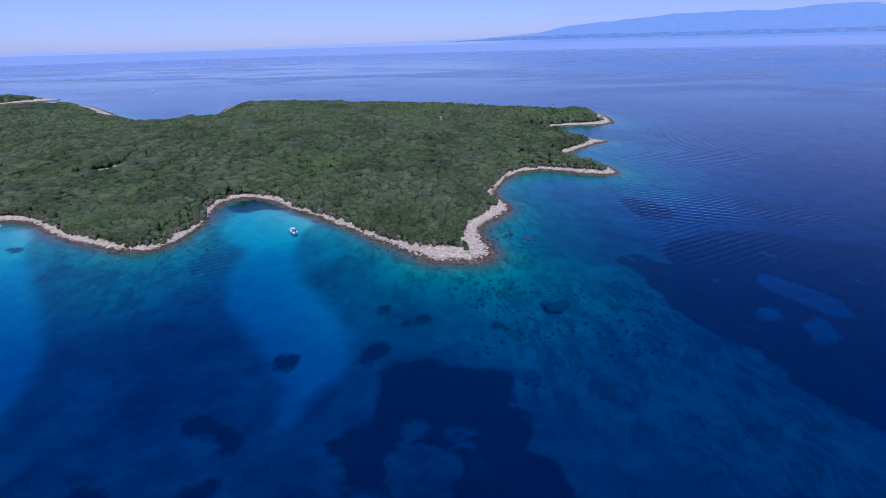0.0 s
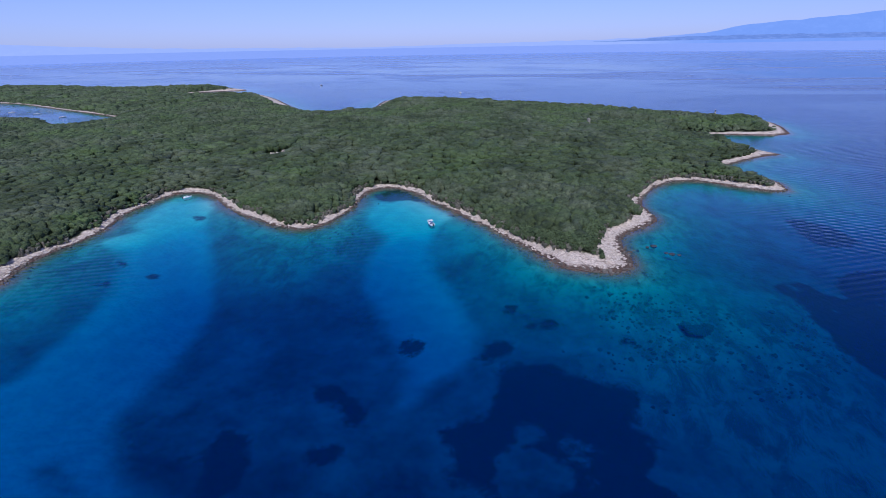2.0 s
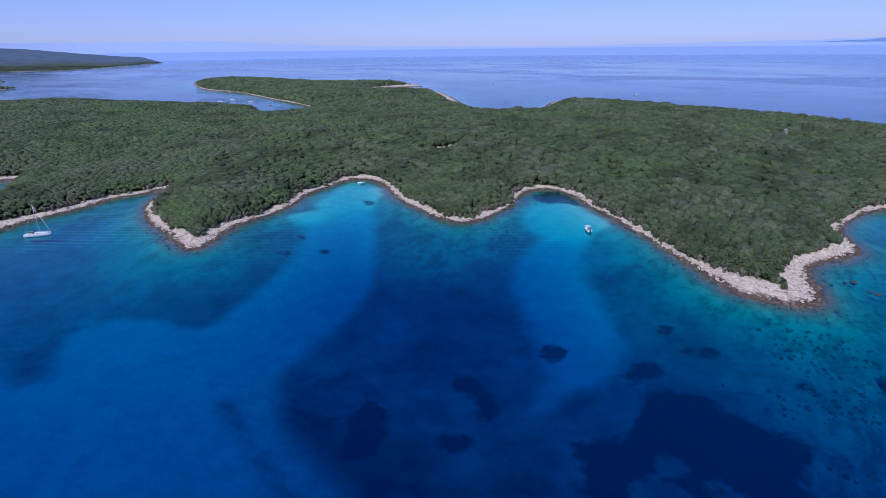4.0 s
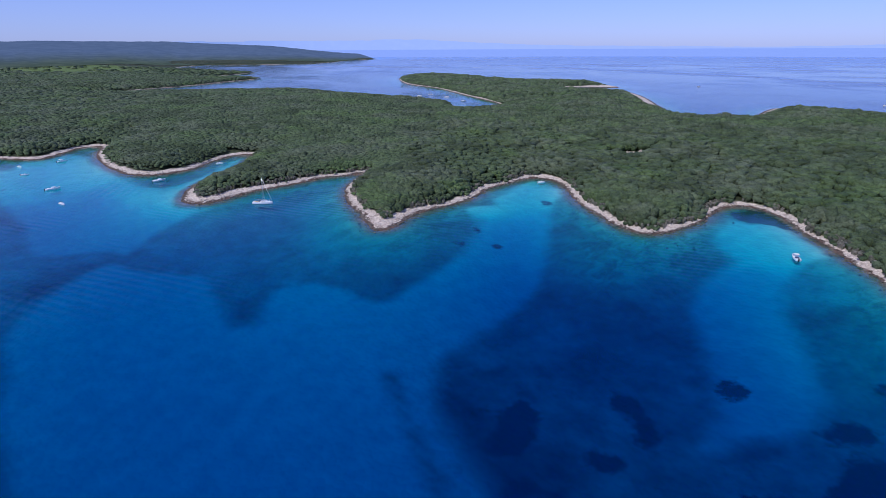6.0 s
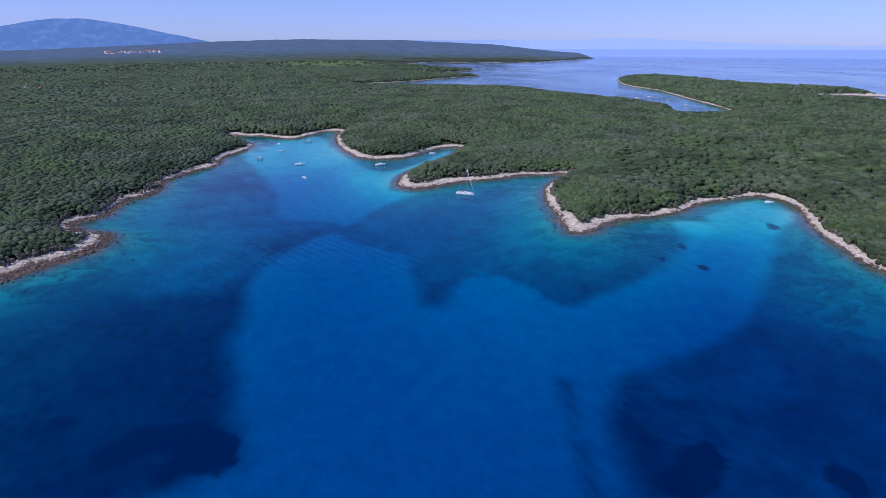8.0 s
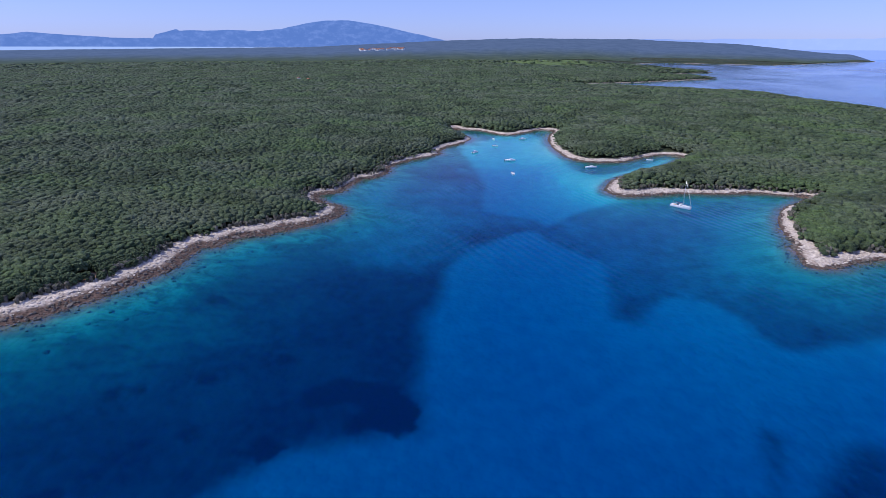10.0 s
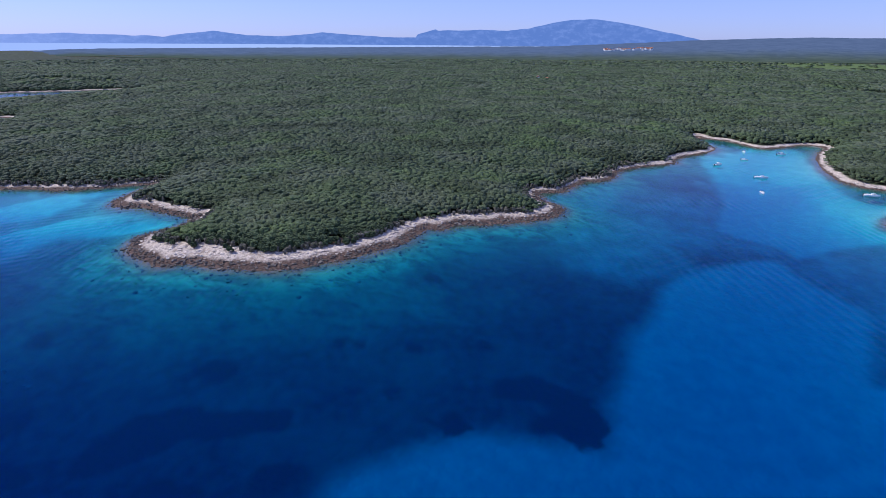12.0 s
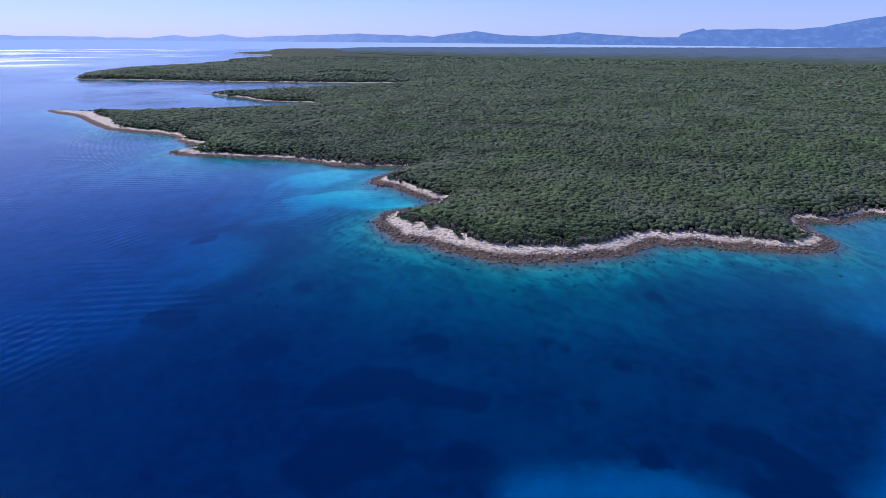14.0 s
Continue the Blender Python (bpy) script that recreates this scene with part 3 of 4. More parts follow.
def spaced(lo, hi, step, end, growth):
    """Grid lines: even between lo and hi, ever wider out to the end."""
    core = list(np.arange(lo, hi + step, step))
    gap, x = step, core[-1]
    while x < end:
        gap *= growth
        x += gap
        core.append(min(x, end))
    gap, x, front = step, lo, []
    while x > -end:
        gap *= growth
        x -= gap
        front.append(max(x, -end))
    return np.array(front[::-1] + core)


def sheet(name, gx, gy, z, values, mat):
    """A grid mesh with point attributes."""
    nx, ny = len(gx), len(gy)
    X, Y = np.meshgrid(gx, gy)
    co = np.stack([X.ravel(), Y.ravel(), z], 1)
    i = (np.arange(ny - 1)[:, None] * nx + np.arange(nx - 1)[None]).ravel()
    quads = np.stack([i, i + 1, i + nx + 1, i + nx], 1)
    me = raw_mesh(name, co, quads)
    for key, v in values.items():
        me.attributes.new(key, "FLOAT", "POINT").data.foreach_set("value", np.asarray(v, np.float32))
    me.materials.append(mat)
    return new(name, me)


def raw_mesh(name, co, faces, smooth=True):
    me = bpy.data.meshes.new(name)
    k = faces.shape[1]
    me.vertices.add(len(co)), me.loops.add(faces.size), me.polygons.add(len(faces))
    me.vertices.foreach_set("co", np.asarray(co, np.float32).ravel())
    me.loops.foreach_set("vertex_index", faces.astype(np.int32).ravel())
    me.polygons.foreach_set("loop_start", np.arange(0, faces.size, k, dtype=np.int32))
    me.polygons.foreach_set("use_smooth", np.full(len(faces), smooth))
    me.update(calc_edges=True)
    return me


# ---- ground, sea, distance ----
EDGE = 4900.0
gx, gy = spaced(-600, 205, 3.1, EDGE, 1.03), spaced(-490, 690, 3.1, EDGE, 1.03)
X, Y = (v.ravel() for v in np.meshgrid(gx, gy))
S = inland_distance(X, Y)
S = S + 1.3 * fbm(X, Y, 12, 3, 21) * np.exp(-np.abs(S) / 12)
Z, BEACH, SHOAL = lie_of_land(X, Y, S)
GRASS = np.maximum(within(X, Y, MEADOW_EAST + MEADOW_WEST + MEADOW_SHORE), np.minimum(within(X, Y, MEADOW_OUTER), -within(X, Y, MEADOW_WINDOWS)))
GRASS = np.maximum(GRASS, np.max([1.15 * r + 0.5 - np.hypot(X - cx, Y - cy) for cx, cy, r in TUFTS], axis=0))
SANDY = np.minimum(within(X, Y, SAND_BEDS), np.maximum(1.5 - 1.2 * within(X, Y, SAND_STREAKS), -0.8))
# thin weed through which the sand shows; the last five paint sky sheen: x, y, reach
THIN_WEED_AND_SHEEN = [(-262, 95, 95), (-330, 20, 70), (-315, -35, 65), (-210, 240, 40), (-60, 250, 45), (-245, -40, 40), (-125, -325, 75), (125, 300, 75), (175, 400, 110), (150, 200, 60), (70, 330, 45), (30, -350, 110), (10, -250, 65), (-35, -255, 45), (-50, -400, 80), (80, -450, 120)]
for cx, cy, reach in THIN_WEED_AND_SHEEN:
    SANDY = np.maximum(SANDY, 0.0 - 8 * smoothstep(0.55 * reach, 1.3 * reach, np.hypot(X - cx, Y - cy)))
SANDY = np.maximum(SANDY, -25 + 23.0 * smoothstep(20, 100, Y))
SANDY = np.maximum(SANDY, np.where(SHOAL > 0.1, 20 * (SHOAL - 0.45), -25))
ROCKY = np.clip(np.maximum((0.9 - 0.6 * smoothstep(40, -60, Y)) * patches(X, Y, ROCK_FIELD, 0.4), 0.9 * np.exp(-np.maximum(-S - 12, 0) / 18)) * (1 - 0.95 * SHOAL) * smoothstep(6, -4, SANDY), 0, 1)
# open grass among the woods: x, y, reach
FIELDS = [(-229, 366, 13), (-2280, 255, 250), (-605, -1225, 60), (-640, -1130, 40)]
FIELD = np.max([np.exp(-((X - cx) ** 2 + (Y - cy) ** 2) / r ** 2) for cx, cy, r in FIELDS], axis=0)
EARTH = np.max([np.exp(-((X - cx) ** 2 + (Y - cy) ** 2) / 14) for cx, cy in ((-174, -150), (-171, -151))], axis=0)
CLEARING = np.exp(-((X + 242) ** 2 + (Y - 360) ** 2) / 30)
BEACH = np.where(CLEARING + 0.3 * fbm(X, Y, 8, 3, 44) > 0.45, S + 3, BEACH)
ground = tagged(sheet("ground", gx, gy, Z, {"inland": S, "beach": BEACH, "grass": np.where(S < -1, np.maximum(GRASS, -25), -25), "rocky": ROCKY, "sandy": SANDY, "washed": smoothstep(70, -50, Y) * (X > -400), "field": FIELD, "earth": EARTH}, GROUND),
                "limestone shore, dark forest floor and pale seabed with seagrass", "ground", kind="structure")
wx, wy = spaced(-600, 205, 8.0, EDGE, 1.04), spaced(-490, 690, 8.0, EDGE, 1.04)
X, Y = (v.ravel() for v in np.meshgrid(wx, wy))
S = inland_distance(X, Y)
Z = lie_of_land(X, Y, S)[0]
sea = tagged(sheet("water", wx, wy, np.zeros(len(X)), {"depth": np.maximum(-Z, 0), "open_sea": smoothstep(60, 420, -S)}, WATER),
             "clear blue sea with small ripples over sand and seagrass", "sea", kind="structure")


def distance_ring():
    """Hills across the water and the sea's rim, all round, nearly five kilometres off."""
    turn = np.arange(-60, 300, 0.25)
    known = [a for a, _ in RIDGE]
    top = np.interp(turn, known, [e for _, e in RIDGE], left=1.9, right=0.1)
    top = top + 0.07 * fbm(turn * 10, turn * 0, 12, 3, 4)
    ridge = EYE + np.tan(np.radians(np.maximum(top, -0.2))) * 4820
    rows, rise = [], []
    for k, f in ((4800, -1.0), (4805, 0.0), (4806, 0.02), (4812, 0.5), (4820, 1.0)):
        z = np.full(len(turn), -30.0) if f < 0 else 57 + (ridge - 57) * f
        rows.append(np.stack([-np.sin(np.radians(turn)) * k, np.cos(np.radians(turn)) * k, z], 1))
        rise.append(np.full(len(turn), (0.0, 0.45, 0.6, 0.8, 1.0)[len(rise)]))
    n = len(turn)
    i = (np.arange(4)[:, None] * n + np.arange(n)[None]).ravel()
    j = (np.arange(4)[:, None] * n + (np.arange(n)[None] + 1) % n).ravel()
    me = raw_mesh("backdrop", np.concatenate(rows), np.stack([i, j, j + n, i + n], 1))
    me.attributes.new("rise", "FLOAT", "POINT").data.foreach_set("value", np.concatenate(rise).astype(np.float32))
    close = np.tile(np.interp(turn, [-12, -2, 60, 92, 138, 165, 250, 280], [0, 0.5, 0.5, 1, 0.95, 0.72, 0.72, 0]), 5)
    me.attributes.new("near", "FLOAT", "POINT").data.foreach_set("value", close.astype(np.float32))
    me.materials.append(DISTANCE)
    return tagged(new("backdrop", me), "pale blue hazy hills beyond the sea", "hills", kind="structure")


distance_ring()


def low_coast():
    """The flat dark shore at the foot of the eastern hills, a glowing strip with blue haze painted in."""
    turn = np.arange(-60, 0.1, 0.2)
    top = 0.34 * smoothstep(0, -9, turn) * (1 + 0.25 * fbm(turn * 10, turn * 0, 14, 3, 12)) - 0.04
    x, y = -np.sin(np.radians(turn)) * 4795, np.cos(np.radians(turn)) * 4795
    low = np.full(len(turn), EYE - 6.0)
    n = len(turn)
    i = np.arange(n - 1)
    me = raw_mesh("backdrop", np.concatenate([np.stack([x, y, low], 1), np.stack([x, y, EYE + np.tan(np.radians(top)) * 4795], 1)]), np.stack([i, i + 1, i + n + 1, i + n], 1))
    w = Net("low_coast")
    # the coast glows by itself, its blue standing in for distant air
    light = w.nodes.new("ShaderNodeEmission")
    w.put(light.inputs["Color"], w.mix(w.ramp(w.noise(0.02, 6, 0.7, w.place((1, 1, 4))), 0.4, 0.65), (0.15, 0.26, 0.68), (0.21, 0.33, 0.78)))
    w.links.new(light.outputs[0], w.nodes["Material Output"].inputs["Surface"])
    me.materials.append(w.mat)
    return tagged(new("backdrop", me), "low dark coast with blue haze in its colour, below hazy hills", "coast", kind="structure")


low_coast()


def ridge_foot(turn):
    """How far off the hazy ridge begins."""
    return np.interp(turn, [57, 58.5, 62.7, 68, 74, 78, 84, 90, 140, 150, 160], [4300, 4200, 3360, 3130, 3140, 2900, 2500, 2400, 2400, 2900, 3300])


def far_ridge():
    """The wooded rise at the island's far end."""
    turn = np.arange(57.5, 160, 0.2)
    top = np.interp(turn, [a for a, _ in FAR_RISE], [b for _, b in FAR_RISE])
    top = top * (1 + 0.03 * fbm(turn * 10, turn * 0, 25, 4, 9)) + 9 + 1.6 * fbm(turn * 10, turn * 0, 3, 2, 8)
    x, y = -np.sin(np.radians(turn)), np.cos(np.radians(turn))
    foot = ridge_foot(turn)
    base = lie_of_land(x * foot, y * foot, inland_distance(x * foot, y * foot))[0] + 1.5
    ends = smoothstep(57.5, 60, turn) * (1 - smoothstep(152, 159, turn))
    rows, rise = [], []
    for f in (0.0, 0.06, 0.12, 0.2, 0.3, 0.4, 0.5, 0.6, 0.7, 0.8, 0.9, 1.0):
        r = foot + (4500 - foot) * f
        z = base + (top - base) * f ** 1.25 + 7 * fbm(turn * 18, turn * 0 + f * 60, 14, 3, 6) * f * (1 - f) * 4
        rows.append(np.stack([x * r, y * r, z * ends - 14 * (1 - ends)], 1))
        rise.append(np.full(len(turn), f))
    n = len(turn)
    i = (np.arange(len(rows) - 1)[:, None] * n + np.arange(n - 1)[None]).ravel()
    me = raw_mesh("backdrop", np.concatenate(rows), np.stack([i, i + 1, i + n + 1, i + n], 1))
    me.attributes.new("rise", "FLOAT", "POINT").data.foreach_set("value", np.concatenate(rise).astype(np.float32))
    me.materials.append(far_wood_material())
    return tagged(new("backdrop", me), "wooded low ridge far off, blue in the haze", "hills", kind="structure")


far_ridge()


# ---- forest ----
def blob(sub, seed, lump=0.3, floor=-0.45, jag=0.0, skirt=-1.0, foot=0.95):
    """A lumpy crown of unit radius, open below: its corners and triangles."""
    bm = bmesh.new()
    bmesh.ops.create_icosphere(bm, subdivisions=sub, radius=1)
    for v in bm.verts:
        k = 1 + lump * noise.noise(v.co * 1.7 + Vector((seed * 9.1, seed * 3.3, 1))) + lump * 0.6 * noise.noise(v.co * 3.6 + Vector((seed, 5, seed)))
        v.co = v.co * k * (1 + jag * noise.cell(v.co * 37 + Vector((seed, 0, 0))))
    if floor > -1:
        bmesh.ops.delete(bm, geom=[f for f in bm.faces if f.calc_center_median().z < floor], context="FACES")
        bmesh.ops.delete(bm, geom=[v for v in bm.verts if not v.link_faces], context="VERTS")
        for v in bm.verts:
            if v.is_boundary:
                v.co = Vector((v.co.x * foot, v.co.y * foot, skirt))
    bm.verts.index_update()
    co = np.array([v.co[:] for v in bm.verts])
    tri = np.array([[v.index for v in f.verts] for f in bm.faces])
    bm.free()
    return co, tri


def strewn(name, shapes, px, py, pz, width, height, mat, seed=1, smooth=False):
    """One mesh of many turned and scaled copies of the shapes."""
    rng = np.random.default_rng(seed)
    pick = rng.integers(0, len(shapes), len(px))
    turn = rng.uniform(0, 2 * np.pi, len(px))
    cos, faces, start = [], [], 0
    for k, (co, tri) in enumerate(shapes):
        m = pick == k
        if not m.any():
            continue
        c, s = np.cos(turn[m])[:, None], np.sin(turn[m])[:, None]
        x = (co[:, 0] * c - co[:, 1] * s) * width[m][:, None] + px[m][:, None]
        y = (co[:, 0] * s + co[:, 1] * c) * width[m][:, None] + py[m][:, None]
        z = co[:, 2] * height[m][:, None] + pz[m][:, None]
        cos.append(np.stack([x, y, z], 2).reshape(-1, 3))
        faces.append((tri[None] + (np.arange(m.sum()) * len(co))[:, None, None] + start).reshape(-1, 3))
        start += m.sum() * len(co)
    me = raw_mesh(name, np.concatenate(cos), np.concatenate(faces), smooth)
    me.materials.append(mat)
    return new(name, me)


def scatter(near, far, step, seed):
    """Jittered places on land between two distances from the middle of the bay, with their distance inland and height."""
    rng = np.random.default_rng(seed)
    g = np.arange(-far, far, step)
    x, y = (v.ravel() for v in np.meshgrid(g, g))
    x, y = x + rng.uniform(-0.46, 0.46, len(x)) * step, y + rng.uniform(-0.46, 0.46, len(y)) * step
    d, turn = np.hypot(x, y), np.degrees(np.arctan2(-x, y))
    keep = (d > near) & (d <= far) & ((turn > -48) | (turn < -172))
    x, y = x[keep], y[keep]
    s = inland_distance(x, y)
    keep = s > 2
    x, y, s = x[keep], y[keep], s[keep]
    z, beach, _ = lie_of_land(x, y, s)
    return x, y, s, z, beach


GAPS = [(-226, 371, 10), (-241, 361, 7), (-230, 361, 8), (1, 549, 4), (-174, -150, 3.5), (-171, -151, 3), (-300, 176, 5), (-470, 145, 6)]


def wooded(x, y, s, beach, rng):
    ok = s > beach + 0.6 + 4.5 * fbm(x, y, 9, 3, 55) + rng.uniform(-2.0, 1.0, len(x))
    # stray bushes on the bare rock
    ok |= (s > 0.62 * beach + 1) & (fbm(x, y, 6, 2, 57) > 0.25) & (rng.uniform(0, 1, len(x)) < 0.4)
    for cx, cy, r in FIELDS:
        ok &= (np.hypot(x - cx, y - cy) > r * (1 + 0.5 * fbm(x, y, r * 0.6, 3, 61))) | (rng.uniform(0, 1, len(x)) < 0.15)
    for cx, cy, r in GAPS:
        ok &= np.hypot(x - cx, y - cy) > r * (1 + 0.3 * rng.uniform(-1, 1, len(x)))
    return ok


OAK_CROWNS = [blob(2, 80 + k, 0.5, -0.2, 0.1, -1.5, 0.5) for k in range(10)]
NEAR_CROWNS, FAR_CROWNS = [blob(2, k, 0.55, -0.12, 0.08, -1.3) for k in range(12)], [blob(1, 20 + k, 0.4, -0.4, 0.1, -1.5) for k in range(8)]
tree_spots = []
for label, near, far, step, shapes, size, seed in (("forest", 0, 330, 2.05, NEAR_CROWNS, 1.6, 1), ("forest", 330, 520, 2.6, FAR_CROWNS, 2.05, 5), ("forest", 520, 900, 3.9, FAR_CROWNS, 2.95, 2),
                                                   ("forest", 900, 1900, 8.0, FAR_CROWNS, 5.0, 3), ("forest", 1900, 2420, 17.0, FAR_CROWNS, 10.5, 4)):
    x, y, s, z, beach = scatter(near, far, step, seed)
    rng = np.random.default_rng(40 + seed)
    ok = wooded(x, y, s, beach, rng)
    x, y, s, z, beach = x[ok], y[ok], s[ok], z[ok], beach[ok]
    stature = np.clip(0.5 + (s - beach) / 20, 0.38, 1.0) * (1 + 0.38 * fbm(x, y, 40, 3, 31)) * rng.uniform(0.9, 1.09, len(x)) * np.where(rng.uniform(0, 1, len(x)) < 0.08, 1.16, 1.0)
    if near == 0:
        # the trees along the nearest shores stand as things of their own
        fringe = np.argsort(np.hypot(x, y) + 3 * (s - beach))[:300]
        for i in fringe:
            tree_spots.append((x[i], y[i], z[i], stature[i]))
        rest = np.ones(len(x), bool)
        rest[fringe] = False
        x, y, z, stature = x[rest], y[rest], z[rest], stature[rest]
    oak = smoothstep(75, 35, np.degrees(np.arctan2(-x, y))) * smoothstep(-60, 60, y)
    stature = stature * (1 + oak * (0.35 * fbm(x, y, 14, 2, 35) + rng.uniform(-0.3, 0.3, len(x))))
    thin = (oak < 0.5) | (rng.uniform(0, 1, len(x)) < 0.62) | (far > 600)
    x, y, z, stature, oak = x[thin], y[thin], z[thin], stature[thin], oak[thin]
    size = size * (1 + 0.65 * oak * (far < 600))
    tall = np.minimum(size * (0.72 if near == 0 else 0.45), 2.0) * stature * (0.72 + 0.28 * oak)
    width = size * stature ** 0.5 * rng.uniform(0.85, 1.2, len(x))
    for m, kinds, what in ((oak < 0.5, shapes, "dense dark green maquis and low oak scrub"), (oak >= 0.5, OAK_CROWNS if far < 600 else shapes, "dense dark green evergreen oak wood with gaps")):
        if m.any():
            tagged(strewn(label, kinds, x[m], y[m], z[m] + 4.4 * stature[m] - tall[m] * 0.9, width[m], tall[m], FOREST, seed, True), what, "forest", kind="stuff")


def link(name, bm, mat, parent=None, label="", smooth=False):
    me = bpy.data.meshes.new(name)
    for f in bm.faces:
        f.smooth = smooth
    bm.to_mesh(me)
    bm.free()
    me.materials.append(mat)
    ob = new(name, me)
    if parent:
        ob.parent = parent
    return tagged(ob, label) if label else ob


def tube(bm, a, b, ra, rb, sides=6):
    """A tapered rod from a to b."""
    a, b = Vector(a), Vector(b)
    m = Matrix.Translation((a + b) / 2) @ (b - a).to_track_quat("Z", "Y").to_matrix().to_4x4()
    bmesh.ops.create_cone(bm, cap_ends=True, segments=sides, radius1=ra, radius2=rb, depth=(b - a).length, matrix=m)


def tree(seed):
    """A low evergreen oak: forked trunk under a crown of many leafy tufts."""
    rng = random.Random(seed)
    root = new("tree")
    bm = bmesh.new()
    tube(bm, (0, 0, -0.4), (0.1, 0.05, 1.6), 0.24, 0.17)
    tips = []
    for k in range(5):
        a = k * 1.257 + rng.uniform(-0.4, 0.4)
        tip = (math.cos(a) * rng.uniform(0.9, 1.5), math.sin(a) * rng.uniform(0.9, 1.5), rng.uniform(2.5, 3.4))
        tube(bm, (0.1, 0.05, 1.45), tip, 0.12, 0.04, 5)
        tips.append(tip)
    link("trunk", bm, BARK, root, smooth=True)
    cos, tris, start = [], [], 0
    for k in range(46):
        a, h = rng.uniform(0, 6.283), rng.uniform(0, 1)
        r = 2.2 * math.sqrt(max(0.05, 1 - (h * 1.05 - 0.25) ** 2)) * math.sqrt(rng.uniform(0.15, 1))
        co, tri = FAR_CROWNS[k % 8] if k % 2 else blob(1, seed * 50 + k, 0.5, -1.1, 0.25)
        w = rng.uniform(0.42, 0.85)
        cos.append(co * (w, w, w * 0.75) + (math.cos(a) * r, math.sin(a) * r, 1.7 + 2.9 * h - 0.25 * r))
        tris.append(tri + start)
        start += len(co)
    me = raw_mesh("crown", np.concatenate(cos), np.concatenate(tris), False)
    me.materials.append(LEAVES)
    new("crown", me).parent = root
    return tagged(root, "low evergreen oak with a dense dark green crown on the shore", "tree", "trees along the shore")


kinds = [tree(k) for k in range(6)]
for i, (x, y, z, stature) in enumerate(tree_spots):
    m = pose(x, y, z, 0, 0, (i * 137.5) % 360)
    if i < len(kinds):
        kinds[i].matrix_world = m
        kinds[i].scale = (0.8 * stature + 0.2,) * 3
    else:
        k = kinds[i % len(kinds)]
        t = copy_thing(k, m)
        t.scale = (0.8 * stature + 0.2,) * 3

# ---- dry brush where the wood meets the rock ----
x, y, s, z, beach = scatter(100, 420, 1.7, 21)
rng = np.random.default_rng(66)
m = (s > beach - np.where(y < 20, 2.4, 1.2)) & (s < beach + 2.0) & (rng.uniform(0, 1, len(x)) < 0.5 + 0.9 * fbm(x, y, 22, 3, 67))
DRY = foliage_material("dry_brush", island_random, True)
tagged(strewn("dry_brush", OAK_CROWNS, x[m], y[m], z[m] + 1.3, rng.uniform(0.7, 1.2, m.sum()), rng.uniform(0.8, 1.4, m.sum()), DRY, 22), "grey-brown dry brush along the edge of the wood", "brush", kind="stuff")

# ---- shore stones and boulders ----
rng = np.random.default_rng(77)
g = np.arange(-560, 560, 1.25)
x, y = (v.ravel() for v in np.meshgrid(g, g))
x, y = x + rng.uniform(-0.75, 0.75, len(x)), y + rng.uniform(-0.75, 0.75, len(y))
d = np.hypot(x, y)
keep = (d < 480) & (d > 120) & ((x < 60) | (y > 0)) & (rng.uniform(0, 1, len(x)) < np.clip(1.5 - d / 420, 0.15, 1))
x, y = x[keep], y[keep]
s = inland_distance(x, y)
keep = (s > -13) & (s < 22)
x, y, s = x[keep], y[keep], s[keep]
z, beach, _ = lie_of_land(x, y, s)
keep = (s < beach + 0.5) & (rng.uniform(0, 1, len(x)) < np.where(s < 0, np.where(y > 40, 0.3, 0.6) * np.exp(s / 2.2), np.where(s > 5, 0.5, 0.75)))
x, y, s, z = x[keep], y[keep], s[keep], z[keep]
size = rng.uniform(0.3, 0.75, len(x)) * rng.uniform(0.7, 1.5, len(x))
PEBBLES = [blob(1, 60 + k, 0.7, -0.5, 0.25, -0.6) for k in range(8)]
beach = beach[keep]
dry = s > np.where(y > 40, 0.2, 0.46) * np.minimum(beach, 11)
tagged(strewn("shore_stones", PEBBLES, x[dry], y[dry], z[dry], size[dry] * 1.0, size[dry] * 0.42, STONES, 5), "pale broken limestone blocks strewn along the shore", "stones", kind="stuff")
WET_STONES = stone_material("wet_shore_stone", island_random, 0.8)
tagged(strewn("tide_stones", PEBBLES, x[~dry], y[~dry], z[~dry] + 0.05, size[~dry] * 0.85, size[~dry] * 0.65, WET_STONES, 6), "dark wet rocks at the water's edge", "stones", kind="stuff")


g = np.arange(-420, 420, 1.8)
x, y = (v.ravel() for v in np.meshgrid(g, g))
x, y = x + rng.uniform(-1.2, 1.2, len(x)), y + rng.uniform(-1.2, 1.2, len(y))
keep = (np.hypot(x, y) < 340) & (rng.uniform(0, 1, len(x)) < patches(x, y, ROCK_FIELD, 0.5) * (1 - smoothstep(-3, 1, within(x, y, MEADOW_EAST + MEADOW_OUTER))) ** 2 * np.where(x < -60, 0.1, 0.8) * np.clip(0.75 + 1.8 * fbm(x, y, 20, 4, 90), 0, 1))
x, y = x[keep], y[keep]
s = inland_distance(x, y)
keep = (s < -4) & (s > np.where(x < -60, -22, -75))
x, y, s = x[keep], y[keep], s[keep]
z = lie_of_land(x, y, s)[0]
size = rng.uniform(0.25, 0.65, len(x)) * rng.uniform(0.6, 1.9, len(x))
REEF = stone_material("reef_stone", island_random, 0.8)
tagged(strewn("reef_stones", PEBBLES, x, y, z + 0.05, size, size * 0.6, REEF, 8), "brown and grey stones on the shallow seabed", "stones", kind="stuff")


def ground_at(x, y):
    xs, ys = np.array([float(x)]), np.array([float(y)])
    return float(lie_of_land(xs, ys, inland_distance(xs, ys))[0][0])


